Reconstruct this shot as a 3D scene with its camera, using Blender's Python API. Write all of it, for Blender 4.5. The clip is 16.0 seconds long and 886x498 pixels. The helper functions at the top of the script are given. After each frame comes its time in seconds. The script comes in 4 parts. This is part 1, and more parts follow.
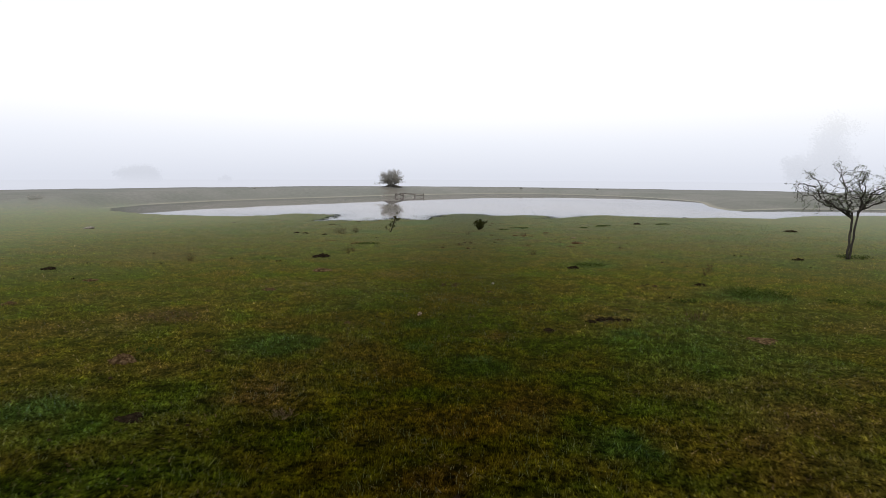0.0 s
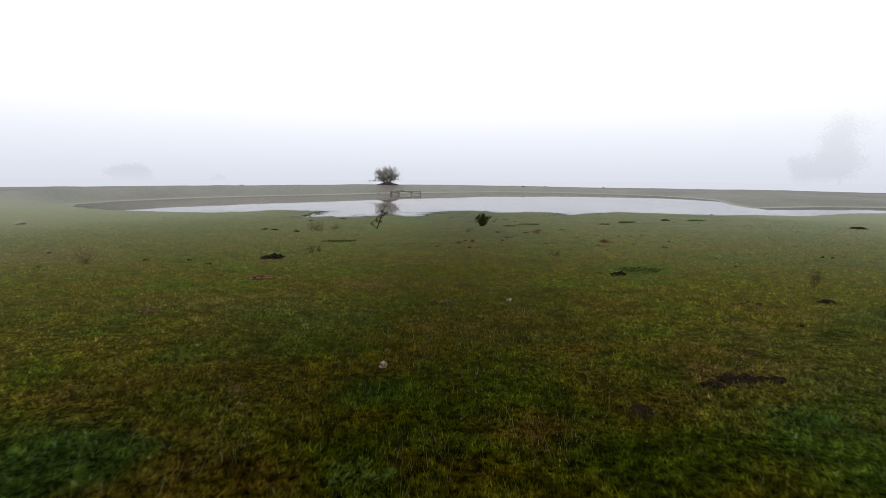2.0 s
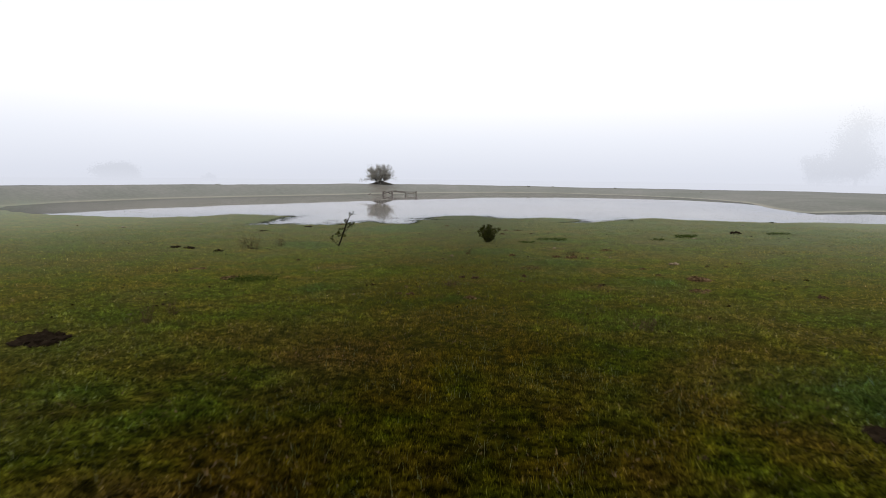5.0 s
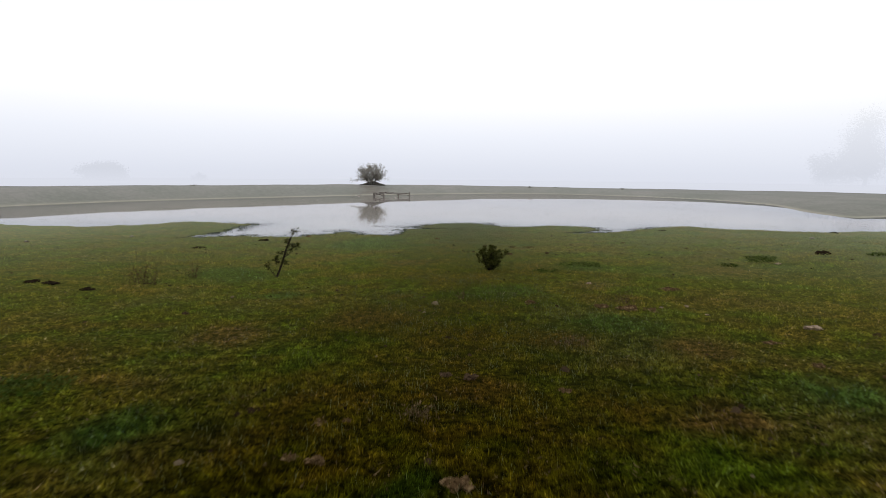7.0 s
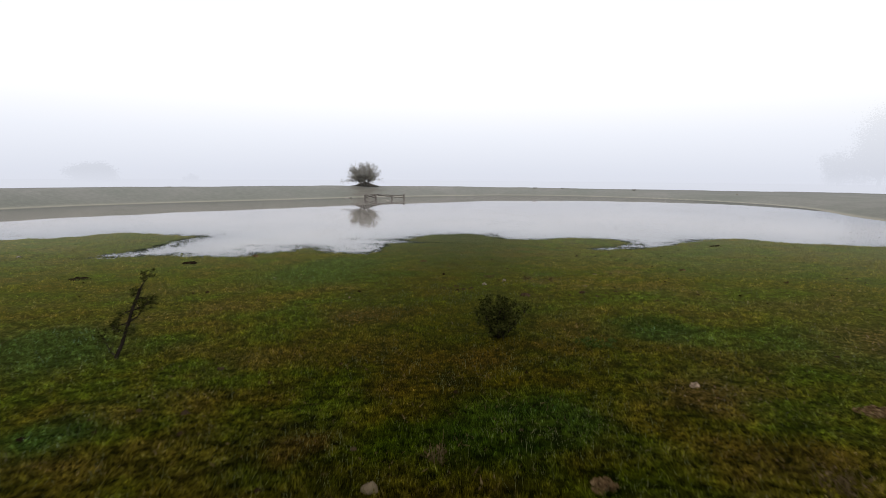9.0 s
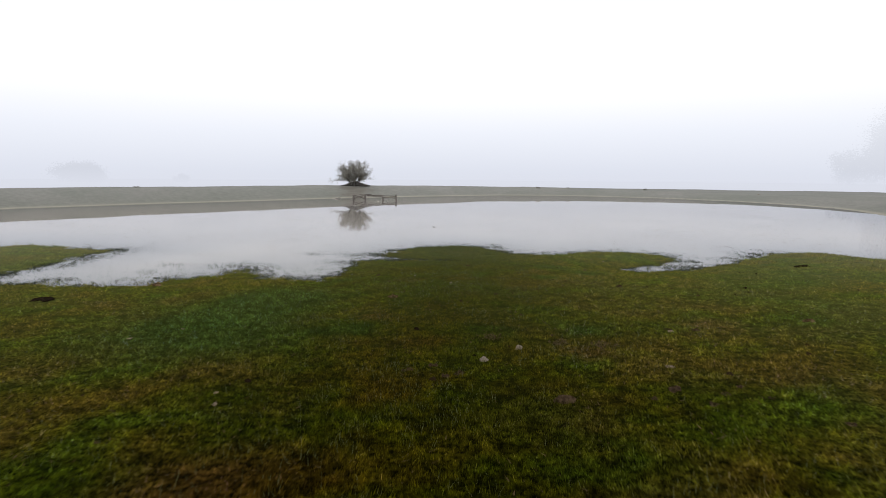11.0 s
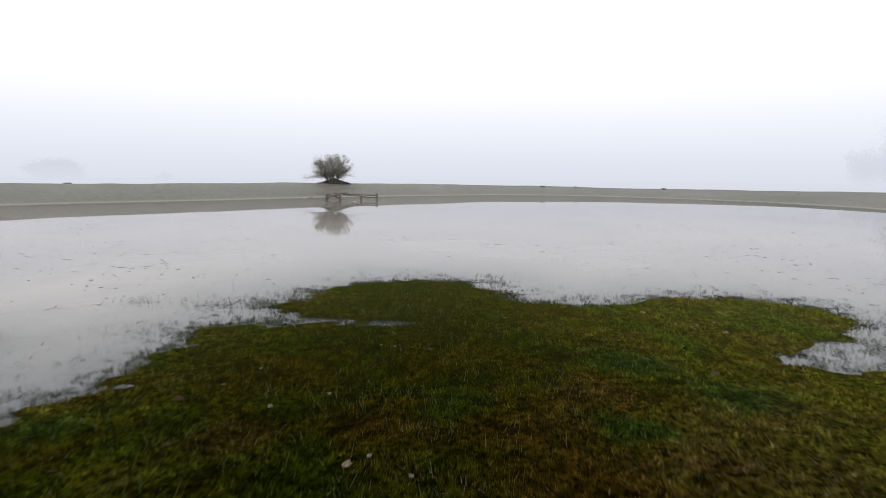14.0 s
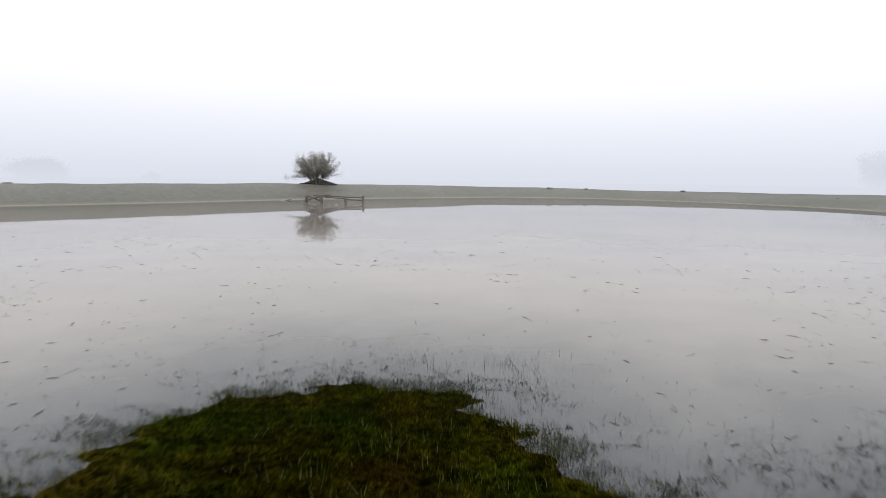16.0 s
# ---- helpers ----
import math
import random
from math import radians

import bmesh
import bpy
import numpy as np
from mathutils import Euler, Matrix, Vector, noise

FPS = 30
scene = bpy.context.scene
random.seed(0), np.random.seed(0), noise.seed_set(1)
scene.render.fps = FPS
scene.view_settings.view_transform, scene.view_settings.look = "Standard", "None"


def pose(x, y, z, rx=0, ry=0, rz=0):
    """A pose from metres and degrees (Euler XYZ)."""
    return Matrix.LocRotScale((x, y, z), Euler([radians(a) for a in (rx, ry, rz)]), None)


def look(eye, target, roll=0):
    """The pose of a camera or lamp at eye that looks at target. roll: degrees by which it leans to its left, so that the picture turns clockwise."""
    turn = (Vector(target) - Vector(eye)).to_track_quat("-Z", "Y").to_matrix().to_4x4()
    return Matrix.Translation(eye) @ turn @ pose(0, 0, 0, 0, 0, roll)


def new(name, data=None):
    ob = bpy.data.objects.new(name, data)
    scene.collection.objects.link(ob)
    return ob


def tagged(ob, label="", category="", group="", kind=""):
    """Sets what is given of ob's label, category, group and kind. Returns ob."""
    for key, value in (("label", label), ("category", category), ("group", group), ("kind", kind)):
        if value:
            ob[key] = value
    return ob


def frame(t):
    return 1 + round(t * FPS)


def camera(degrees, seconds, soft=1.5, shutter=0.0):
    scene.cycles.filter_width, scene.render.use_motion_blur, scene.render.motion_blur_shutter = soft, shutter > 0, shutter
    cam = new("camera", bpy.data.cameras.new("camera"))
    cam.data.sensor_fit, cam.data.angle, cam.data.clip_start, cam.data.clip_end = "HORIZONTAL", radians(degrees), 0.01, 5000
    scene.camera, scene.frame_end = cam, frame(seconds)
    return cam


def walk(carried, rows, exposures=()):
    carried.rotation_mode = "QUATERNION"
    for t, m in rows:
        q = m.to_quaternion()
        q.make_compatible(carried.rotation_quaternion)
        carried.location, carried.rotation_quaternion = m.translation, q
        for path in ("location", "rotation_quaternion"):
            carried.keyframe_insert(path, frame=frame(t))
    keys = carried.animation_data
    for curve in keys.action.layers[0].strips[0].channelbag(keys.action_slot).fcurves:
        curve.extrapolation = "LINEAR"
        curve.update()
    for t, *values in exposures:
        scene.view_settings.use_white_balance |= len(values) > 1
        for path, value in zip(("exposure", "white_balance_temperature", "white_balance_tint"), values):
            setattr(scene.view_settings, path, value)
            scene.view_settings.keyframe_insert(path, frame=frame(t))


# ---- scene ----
cam = camera(73.7, 16.0, soft=0.85, shutter=0.35)
PATH = [
    (0, (0.373, -41.148, 3.214), (0.267, -39.167, 2.961), 0.3),
    (0.5, (0.338, -40.053, 3.054), (0.233, -38.072, 2.803), 0.3),
    (1, (0.338, -38.912, 2.909), (0.232, -36.93, 2.659), 0.4),
    (1.5, (0.284, -37.785, 2.768), (0.182, -35.803, 2.518), 0.4),
    (2, (0.263, -36.555, 2.569), (0.16, -34.574, 2.321), 0.4),
    (2.5, (0.232, -35.41, 2.456), (0.13, -33.428, 2.208), 0.5),
    (3, (0.215, -34.202, 2.433), (0.113, -32.22, 2.185), 0.6),
    (3.5, (0.198, -33.032, 2.419), (0.096, -31.05, 2.172), 0.5),
    (4, (0.174, -31.788, 2.424), (0.071, -29.806, 2.176), 0.6),
    (6.3, (0.248, -25.71, 2.432), (0.141, -23.728, 2.183), 0.5),
    (6.5, (0.227, -25.174, 2.439), (0.123, -23.192, 2.189), 0.5),
    (7, (0.231, -23.791, 2.439), (0.131, -21.809, 2.19), 0.5),
    (7.5, (0.263, -22.487, 2.437), (0.162, -20.505, 2.188), 0.5),
    (8, (0.306, -21.062, 2.438), (0.203, -19.08, 2.189), 0.5),
    (8.5, (0.327, -19.717, 2.427), (0.222, -17.736, 2.179), 0.4),
    (9, (0.296, -18.283, 2.418), (0.192, -16.301, 2.171), 0.4),
    (9.2, (0.274, -17.748, 2.422), (0.173, -15.766, 2.175), 0.4),
    (11.3, (0.398, -12.258, 2.24), (0.293, -10.276, 1.992), 0.3),
    (11.5, (0.403, -11.729, 2.203), (0.301, -9.747, 1.954), 0.2),
    (12, (0.473, -10.356, 2.105), (0.372, -8.374, 1.857), 0.2),
    (12.5, (0.55, -9.029, 2.029), (0.449, -7.047, 1.782), 0.4),
    (13, (0.632, -7.543, 1.968), (0.528, -5.561, 1.722), 0.3),
    (13.5, (0.675, -6.184, 1.941), (0.572, -4.202, 1.696), 0.4),
    (14, (0.696, -4.708, 1.917), (0.595, -2.726, 1.671), 0.5),
    (14.5, (0.703, -3.335, 1.897), (0.602, -1.353, 1.651), 0.4),
    (15, (0.677, -1.865, 1.881), (0.578, 0.118, 1.636), 0.5),
    (15.5, (0.622, -0.537, 1.86), (0.525, 1.446, 1.617), 0.7),
    (16, (0.625, 0.967, 1.805), (0.527, 2.95, 1.5645), 0.68),
]
walk(cam, [(t, look(eye, target, roll)) for t, eye, target, roll in PATH])

# ---- world and light: bright, shadowless daylight through thin fog ----
world = bpy.data.worlds.new("foggy_sky")
scene.world = world
world.use_nodes = True
wn, wl = world.node_tree.nodes, world.node_tree.links
wn.clear()
w_out = wn.new("ShaderNodeOutputWorld")
w_bg = wn.new("ShaderNodeBackground")
w_sky = wn.new("ShaderNodeTexSky")
w_sky.sky_type = "NISHITA"
w_sky.sun_disc = False
w_sky.sun_elevation = radians(48)
w_sky.sun_rotation = radians(200)
w_sky.dust_density = 6.0
w_dim = wn.new("ShaderNodeMix")
w_dim.data_type = "RGBA"
w_dim.blend_type = "MULTIPLY"
w_dim.inputs[0].default_value = 1.0
w_dim.inputs[7].default_value = (0.10, 0.10, 0.10, 1)
w_co = wn.new("ShaderNodeTexCoord")
w_xyz = wn.new("ShaderNodeSeparateXYZ")
w_ramp = wn.new("ShaderNodeValToRGB")
for w_el, (w_at, w_col) in zip([*w_ramp.color_ramp.elements, *(w_ramp.color_ramp.elements.new(0.5) for _ in range(3))],
                               ((0.0, (0.75, 0.765, 0.84)), (0.03, (0.82, 0.835, 0.91)), (0.065, (0.95, 0.95, 1.0)), (0.11, (1.05, 1.05, 1.07)), (0.5, (1.15, 1.15, 1.15)))):
    w_el.position, w_el.color = w_at, (*w_col, 1)
w_mix = wn.new("ShaderNodeMix")
w_mix.data_type = "RGBA"
w_mix.inputs[0].default_value = 0.92
wl.new(w_co.outputs["Generated"], w_xyz.inputs[0])
wl.new(w_xyz.outputs["Z"], w_ramp.inputs[0])
wl.new(w_sky.outputs[0], w_dim.inputs[6])
wl.new(w_dim.outputs[2], w_mix.inputs[6])
wl.new(w_ramp.outputs[0], w_mix.inputs[7])
wl.new(w_mix.outputs[2], w_bg.inputs[0])
wl.new(w_bg.outputs[0], w_out.inputs[0])
w_bg.inputs[1].default_value = 1.0

sun = new("sun", bpy.data.lights.new("sun", "SUN"))
sun.data.energy = 0.6
sun.data.angle = radians(40)
sun.data.color = (1.0, 0.97, 0.92)
sun.matrix_world = look((-6, -20, 26), (0, 0, 0))


# ---- material helpers ----
def material(name, rough=0.7, spec=0.4):
    m = bpy.data.materials.new(name)
    m.use_nodes = True
    b = m.node_tree.nodes["Principled BSDF"]
    b.inputs["Roughness"].default_value = rough
    b.inputs["Specular IOR Level"].default_value = spec
    return m, m.node_tree.nodes, m.node_tree.links, b


def coords(n):
    return n.new("ShaderNodeTexCoord").outputs["Object"]


def noise_tex(n, l, co, scale, detail=4.0, rough=0.6, stretch=None):
    t = n.new("ShaderNodeTexNoise")
    t.inputs["Scale"].default_value = scale
    t.inputs["Detail"].default_value = detail
    t.inputs["Roughness"].default_value = rough
    if stretch:
        mp = n.new("ShaderNodeMapping")
        mp.inputs["Scale"].default_value = stretch
        l.new(co, mp.inputs[0])
        co = mp.outputs[0]
    l.new(co, t.inputs["Vector"])
    return t.outputs["Fac"]


def ramp(n, l, fac, stops):
    r = n.new("ShaderNodeValToRGB")
    e = r.color_ramp.elements
    while len(e) < len(stops):
        e.new(0.5)
    for el, (p, c) in zip(e, stops):
        el.position, el.color = p, (*c, 1)
    l.new(fac, r.inputs[0])
    return r.outputs[0]


def blend(n, l, fac, a, b, mode="MIX"):
    m = n.new("ShaderNodeMix")
    m.data_type, m.blend_type = "RGBA", mode
    for sock, v in ((m.inputs[0], fac), (m.inputs[6], a), (m.inputs[7], b)):
        if isinstance(v, float):
            sock.default_value = v
        elif isinstance(v, tuple):
            sock.default_value = (*v, 1)
        else:
            l.new(v, sock)
    return m.outputs[2]


def bumped(n, l, b, fac, strength, distance):
    k = n.new("ShaderNodeBump")
    k.inputs["Strength"].default_value = strength
    k.inputs["Distance"].default_value = distance
    l.new(fac, k.inputs["Height"])
    l.new(k.outputs[0], b.inputs["Normal"])


def meadow_colour(n, l, co):
    """Patches of green, olive and russet grass, shared by the soil and the blades."""
    def attribute(name):
        at = n.new("ShaderNodeAttribute")
        at.attribute_name = name
        return at.outputs["Fac"]
    tone = attribute("tone")
    big = noise_tex(n, l, co, 0.23, 3.0, 0.55)
    mid = noise_tex(n, l, co, 0.9, 4.0, 0.6)
    small = noise_tex(n, l, co, 5.0, 4.0, 0.65)
    base = ramp(n, l, mid, [(0.26, (0.024, 0.043, 0.0012)), (0.40, (0.036, 0.048, 0.0015)), (0.50, (0.050, 0.047, 0.0018)), (0.62, (0.060, 0.042, 0.0028))])
    lush = ramp(n, l, small, [(0.3, (0.012, 0.036, 0.003)), (0.7, (0.030, 0.052, 0.005))])
    pick = ramp(n, l, big, [(0.52, (0, 0, 0)), (0.66, (0.55, 0.55, 0.55))])
    col = blend(n, l, pick, base, lush)
    rust = ramp(n, l, noise_tex(n, l, co, 0.55, 5.0, 0.65, (1.0, 1.3, 1.0)), [(0.49, (0, 0, 0)), (0.68, (0.55, 0.55, 0.55))])
    col = blend(n, l, rust, col, (0.062, 0.040, 0.006))
    green_here = ramp(n, l, tone, [(0.08, (0, 0, 0)), (0.75, (0.85, 0.85, 0.85))])
    col = blend(n, l, green_here, col, lush)
    less = n.new("ShaderNodeMath")
    less.operation = "MULTIPLY"
    less.inputs[1].default_value = -1.0
    l.new(tone, less.inputs[0])
    col = blend(n, l, ramp(n, l, less.outputs[0], [(0.08, (0, 0, 0)), (0.8, (0.75, 0.75, 0.75))]), col, (0.068, 0.038, 0.006))
    # Wetter turf by the water, with lens falloff darkening the middle painted in.
    col = blend(n, l, attribute("damp"), col, blend(n, l, 1.0, col, (0.42, 0.50, 0.34), "MULTIPLY"))
    # Lens haze painted in: grass darker along the middle, paler at the sides.
    col = blend(n, l, 1.0, col, ramp(n, l, attribute("falloff_tint"), [(0.0, (1.80, 1.75, 3.9)), (1.0, (0.97, 0.88, 0.74))]), "MULTIPLY")
    # Tone mottled at random; its dark spots paint in shade between tufts.
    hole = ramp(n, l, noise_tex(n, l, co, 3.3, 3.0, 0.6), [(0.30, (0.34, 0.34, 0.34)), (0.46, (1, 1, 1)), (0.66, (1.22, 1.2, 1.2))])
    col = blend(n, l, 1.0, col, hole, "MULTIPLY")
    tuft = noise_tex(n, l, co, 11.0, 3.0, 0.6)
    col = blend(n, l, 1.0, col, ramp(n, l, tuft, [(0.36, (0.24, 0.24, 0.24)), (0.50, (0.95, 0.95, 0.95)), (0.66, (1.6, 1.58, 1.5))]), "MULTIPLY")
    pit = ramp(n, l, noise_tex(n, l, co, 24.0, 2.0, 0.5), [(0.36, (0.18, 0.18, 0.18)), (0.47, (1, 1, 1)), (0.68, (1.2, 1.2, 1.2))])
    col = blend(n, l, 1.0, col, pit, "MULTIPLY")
    fine = ramp(n, l, small, [(0.28, (0.5, 0.5, 0.5)), (0.72, (1.7, 1.7, 1.6))])
    return blend(n, l, 1.0, col, fine, "MULTIPLY")


def haze_gloss(n, l, b, normal, amount, power, bank=None):
    """Haze over the grass, put in as a rough gloss that comes up at grazing angles and pales at the flattest."""
    out = n["Material Output"]
    lw = n.new("ShaderNodeLayerWeight")
    lw.inputs["Blend"].default_value = 0.5
    gl = n.new("ShaderNodeBsdfGlossy")
    gl.inputs["Roughness"].default_value = 0.6
    haze_tint = ramp(n, l, lw.outputs["Facing"], [(0.84, (0.84, 0.92, 0.30)), (0.97, (0.88, 0.97, 0.90))])
    l.new(blend(n, l, bank, haze_tint, (0.97, 0.98, 1.0)) if bank else haze_tint, gl.inputs["Color"])
    if normal:
        l.new(normal, lw.inputs["Normal"])
        l.new(normal, gl.inputs["Normal"])
    total = None
    for gain, steep in ((amount, power), (0.36, 25.0)):
        p = n.new("ShaderNodeMath")
        p.operation = "POWER"
        p.inputs[1].default_value = steep
        l.new(lw.outputs["Facing"], p.inputs[0])
        k = n.new("ShaderNodeMath")
        k.operation = "MULTIPLY_ADD"
        k.inputs[1].default_value = gain
        k.inputs[2].default_value = 0.0
        l.new(p.outputs[0], k.inputs[0])
        if total:
            l.new(total, k.inputs[2])
        total = k.outputs[0]
    if bank:
        less = n.new("ShaderNodeMath")
        less.operation = "MULTIPLY_ADD"
        less.inputs[1].default_value = -0.70
        less.inputs[2].default_value = 1.0
        l.new(bank, less.inputs[0])
        k = n.new("ShaderNodeMath")
        k.operation = "MULTIPLY"
        l.new(total, k.inputs[0])
        l.new(less.outputs[0], k.inputs[1])
        total = k.outputs[0]
    mx = n.new("ShaderNodeMixShader")
    l.new(total, mx.inputs[0])
    l.new(b.outputs[0], mx.inputs[1])
    l.new(gl.outputs[0], mx.inputs[2])
    l.new(mx.outputs[0], out.inputs["Surface"])


m_soil, n, l, b = material("meadow_soil", 0.9, 0.05)
n.remove(b)
b = n.new("ShaderNodeBsdfDiffuse")
co = coords(n)
zone = n.new("ShaderNodeAttribute")
zone.attribute_name = "zone"
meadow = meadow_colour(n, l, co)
# Soil darker where blades stand: the shade between them is painted in.
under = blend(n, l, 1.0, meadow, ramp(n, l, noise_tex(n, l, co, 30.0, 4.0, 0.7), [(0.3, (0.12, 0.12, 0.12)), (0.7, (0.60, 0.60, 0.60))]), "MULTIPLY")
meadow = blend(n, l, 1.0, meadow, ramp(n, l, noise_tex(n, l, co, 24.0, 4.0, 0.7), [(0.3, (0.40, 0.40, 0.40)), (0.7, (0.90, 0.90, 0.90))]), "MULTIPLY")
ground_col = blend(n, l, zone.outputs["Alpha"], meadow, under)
zone_rgb = n.new("ShaderNodeSeparateColor")
l.new(zone.outputs["Color"], zone_rgb.inputs[0])
# Fog haze painted in: the far bank's colour is paled and greyed.
hazed_bank_col = ramp(n, l, noise_tex(n, l, co, 2.6, 5.0, 0.7), [(0.3, (0.118, 0.119, 0.102)), (0.5, (0.143, 0.141, 0.125)), (0.7, (0.176, 0.170, 0.154))])
hazed_bank_col = blend(n, l, 1.0, hazed_bank_col, ramp(n, l, noise_tex(n, l, co, 0.12, 4.0, 0.6), [(0.35, (0.86, 0.92, 0.84)), (0.65, (1.20, 1.18, 1.18))]), "MULTIPLY")
ground_col = blend(n, l, zone_rgb.outputs[0], ground_col, hazed_bank_col)
ground_col = blend(n, l, zone_rgb.outputs[1], ground_col, (0.33, 0.305, 0.24))
ground_col = blend(n, l, zone_rgb.outputs[2], ground_col, ramp(n, l, noise_tex(n, l, co, 9.0, 5.0, 0.7), [(0.3, (0.045, 0.030, 0.016)), (0.7, (0.11, 0.078, 0.045))]))
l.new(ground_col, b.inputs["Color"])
bumped(n, l, b, noise_tex(n, l, co, 26.0, 5.0, 0.7), 0.9, 0.05)
up_s = n.new("ShaderNodeCombineXYZ")
up_s.inputs[2].default_value = 1.0
haze_gloss(n, l, b, up_s.outputs[0], 0.20, 8.0, zone_rgb.outputs[0])

m_grass, n, l, b = material("grass_blades", 0.6, 0.03)
n.remove(b)
b = n.new("ShaderNodeBsdfDiffuse")
co = coords(n)
geo = n.new("ShaderNodeNewGeometry")
tint = ramp(n, l, geo.outputs["Random Per Island"], [(0.0, (0.22, 0.24, 0.22)), (0.35, (0.60, 0.64, 0.58)), (0.60, (1.0, 1.04, 0.95)), (0.90, (1.25, 1.28, 1.25)), (0.96, (1.45, 1.45, 3.0)), (1.0, (2.4, 2.25, 9.0))])
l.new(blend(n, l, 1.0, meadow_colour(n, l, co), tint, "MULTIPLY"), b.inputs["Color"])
soft_n = n.new("ShaderNodeVectorMath")
soft_n.operation = "MULTIPLY_ADD"
soft_n.inputs[1].default_value = (0.9, 0.9, 0.9)
soft_n.inputs[2].default_value = (0, 0, 0.55)
l.new(geo.outputs["Normal"], soft_n.inputs[0])
unit_n = n.new("ShaderNodeVectorMath")
unit_n.operation = "NORMALIZE"
l.new(soft_n.outputs[0], unit_n.inputs[0])
l.new(unit_n.outputs[0], b.inputs["Normal"])
up_n = n.new("ShaderNodeCombineXYZ")
up_n.inputs[2].default_value = 1.0
haze_gloss(n, l, b, up_n.outputs[0], 0.20, 8.0)

m_water, n, l, b = material("muddy_water", 0.9, 0.0)
co = coords(n)
depth = n.new("ShaderNodeAttribute")
depth.attribute_name = "turbid"
mud = ramp(n, l, noise_tex(n, l, co, 0.15, 3.0), [(0.35, (0.380, 0.350, 0.328)), (0.65, (0.470, 0.430, 0.390))])
shallow = ramp(n, l, noise_tex(n, l, co, 0.9, 4.0), [(0.35, (0.145, 0.168, 0.20)), (0.65, (0.215, 0.238, 0.27))])
deep = ramp(n, l, depth.outputs["Fac"], [(0.32, (0, 0, 0)), (0.92, (1, 1, 1))])
l.new(blend(n, l, deep, shallow, mud), b.inputs["Base Color"])
clear = n.new("ShaderNodeBsdfTransparent")
clear.inputs[0].default_value = (0.50, 0.57, 0.65, 1)
body = n.new("ShaderNodeMixShader")
l.new(depth.outputs["Fac"], body.inputs[0])
l.new(clear.outputs[0], body.inputs[1])
l.new(b.outputs[0], body.inputs[2])
mirror = n.new("ShaderNodeBsdfGlossy")
mirror.inputs["Roughness"].default_value = 0.012
fres = n.new("ShaderNodeFresnel")
fres.inputs["IOR"].default_value = 1.5
ripple = n.new("ShaderNodeBump")
ripple.inputs["Strength"].default_value = 0.018
ripple.inputs["Distance"].default_value = 0.02
l.new(noise_tex(n, l, co, 2.2, 3.0, 0.6, (0.5, 1.6, 1.0)), ripple.inputs["Height"])
l.new(ripple.outputs[0], mirror.inputs["Normal"])
top = n.new("ShaderNodeMixShader")
l.new(fres.outputs[0], top.inputs[0])
l.new(body.outputs[0], top.inputs[1])
l.new(mirror.outputs[0], top.inputs[2])
l.new(top.outputs[0], n["Material Output"].inputs["Surface"])

m_bark, n, l, b = material("dark_bark", 0.9, 0.0)
co = coords(n)
l.new(ramp(n, l, noise_tex(n, l, co, 22.0, 5.0, 0.7, (1, 1, 0.3)), [(0.3, (0.010, 0.008, 0.006)), (0.7, (0.040, 0.032, 0.025))]), b.inputs["Base Color"])
bumped(n, l, b, noise_tex(n, l, co, 40.0, 4.0, 0.7, (1, 1, 0.25)), 0.8, 0.01)


# Thorn tree's bark, a lighter copy with some fog haze painted in.
m_bark_thorn, n, l, b = material("fog_paled_thorn_bark", 0.9, 0.0)
co = coords(n)
l.new(ramp(n, l, noise_tex(n, l, co, 18.0, 5.0, 0.7, (1, 1, 0.3)), [(0.3, (0.022, 0.020, 0.017)), (0.7, (0.075, 0.068, 0.058))]), b.inputs["Base Color"])
bumped(n, l, b, noise_tex(n, l, co, 40.0, 4.0, 0.7, (1, 1, 0.25)), 0.8, 0.01)

# Bank tree's bark, lightened to paint in the fog before it.
m_bark_grey, n, l, b = material("fog_paled_bark", 0.9, 0.0)
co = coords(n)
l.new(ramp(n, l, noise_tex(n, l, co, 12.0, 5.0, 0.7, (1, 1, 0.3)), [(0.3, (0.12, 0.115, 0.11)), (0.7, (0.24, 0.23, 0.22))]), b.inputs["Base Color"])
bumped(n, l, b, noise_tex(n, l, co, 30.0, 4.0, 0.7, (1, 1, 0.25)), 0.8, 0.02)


def leaf_material(name, dark, light, thin=0.35, gloss=0.3):
    m, n, l, b = material(name, 0.5, gloss)
    r = n.new("ShaderNodeNewGeometry").outputs["Random Per Island"]
    col = ramp(n, l, r, [(0.0, dark), (1.0, light)])
    l.new(col, b.inputs["Base Color"])
    tr = n.new("ShaderNodeBsdfTranslucent")
    l.new(col, tr.inputs[0])
    mx = n.new("ShaderNodeMixShader")
    mx.inputs[0].default_value = thin
    l.new(b.outputs[0], mx.inputs[1])
    l.new(tr.outputs[0], mx.inputs[2])
    l.new(mx.outputs[0], n["Material Output"].inputs["Surface"])
    return m


m_leaf = leaf_material("grey_green_leaves", (0.07, 0.09, 0.045), (0.18, 0.21, 0.12))
# Leaves greyed and paled, with fog haze put into their colour.
m_leaf_grey = leaf_material("fog_paled_leaves", (0.22, 0.21, 0.185), (0.40, 0.38, 0.335), 0.55)
m_forb = leaf_material("grey_green_forbs", (0.018, 0.034, 0.004), (0.062, 0.084, 0.020), 0.2, 0.0)
m_leaf_dark = leaf_material("dark_olive_leaves", (0.007, 0.009, 0.002), (0.055, 0.058, 0.015), 0.15, 0.0)
m_dry = leaf_material("dry_stems", (0.03, 0.020, 0.010), (0.12, 0.085, 0.045), 0.2, 0.0)
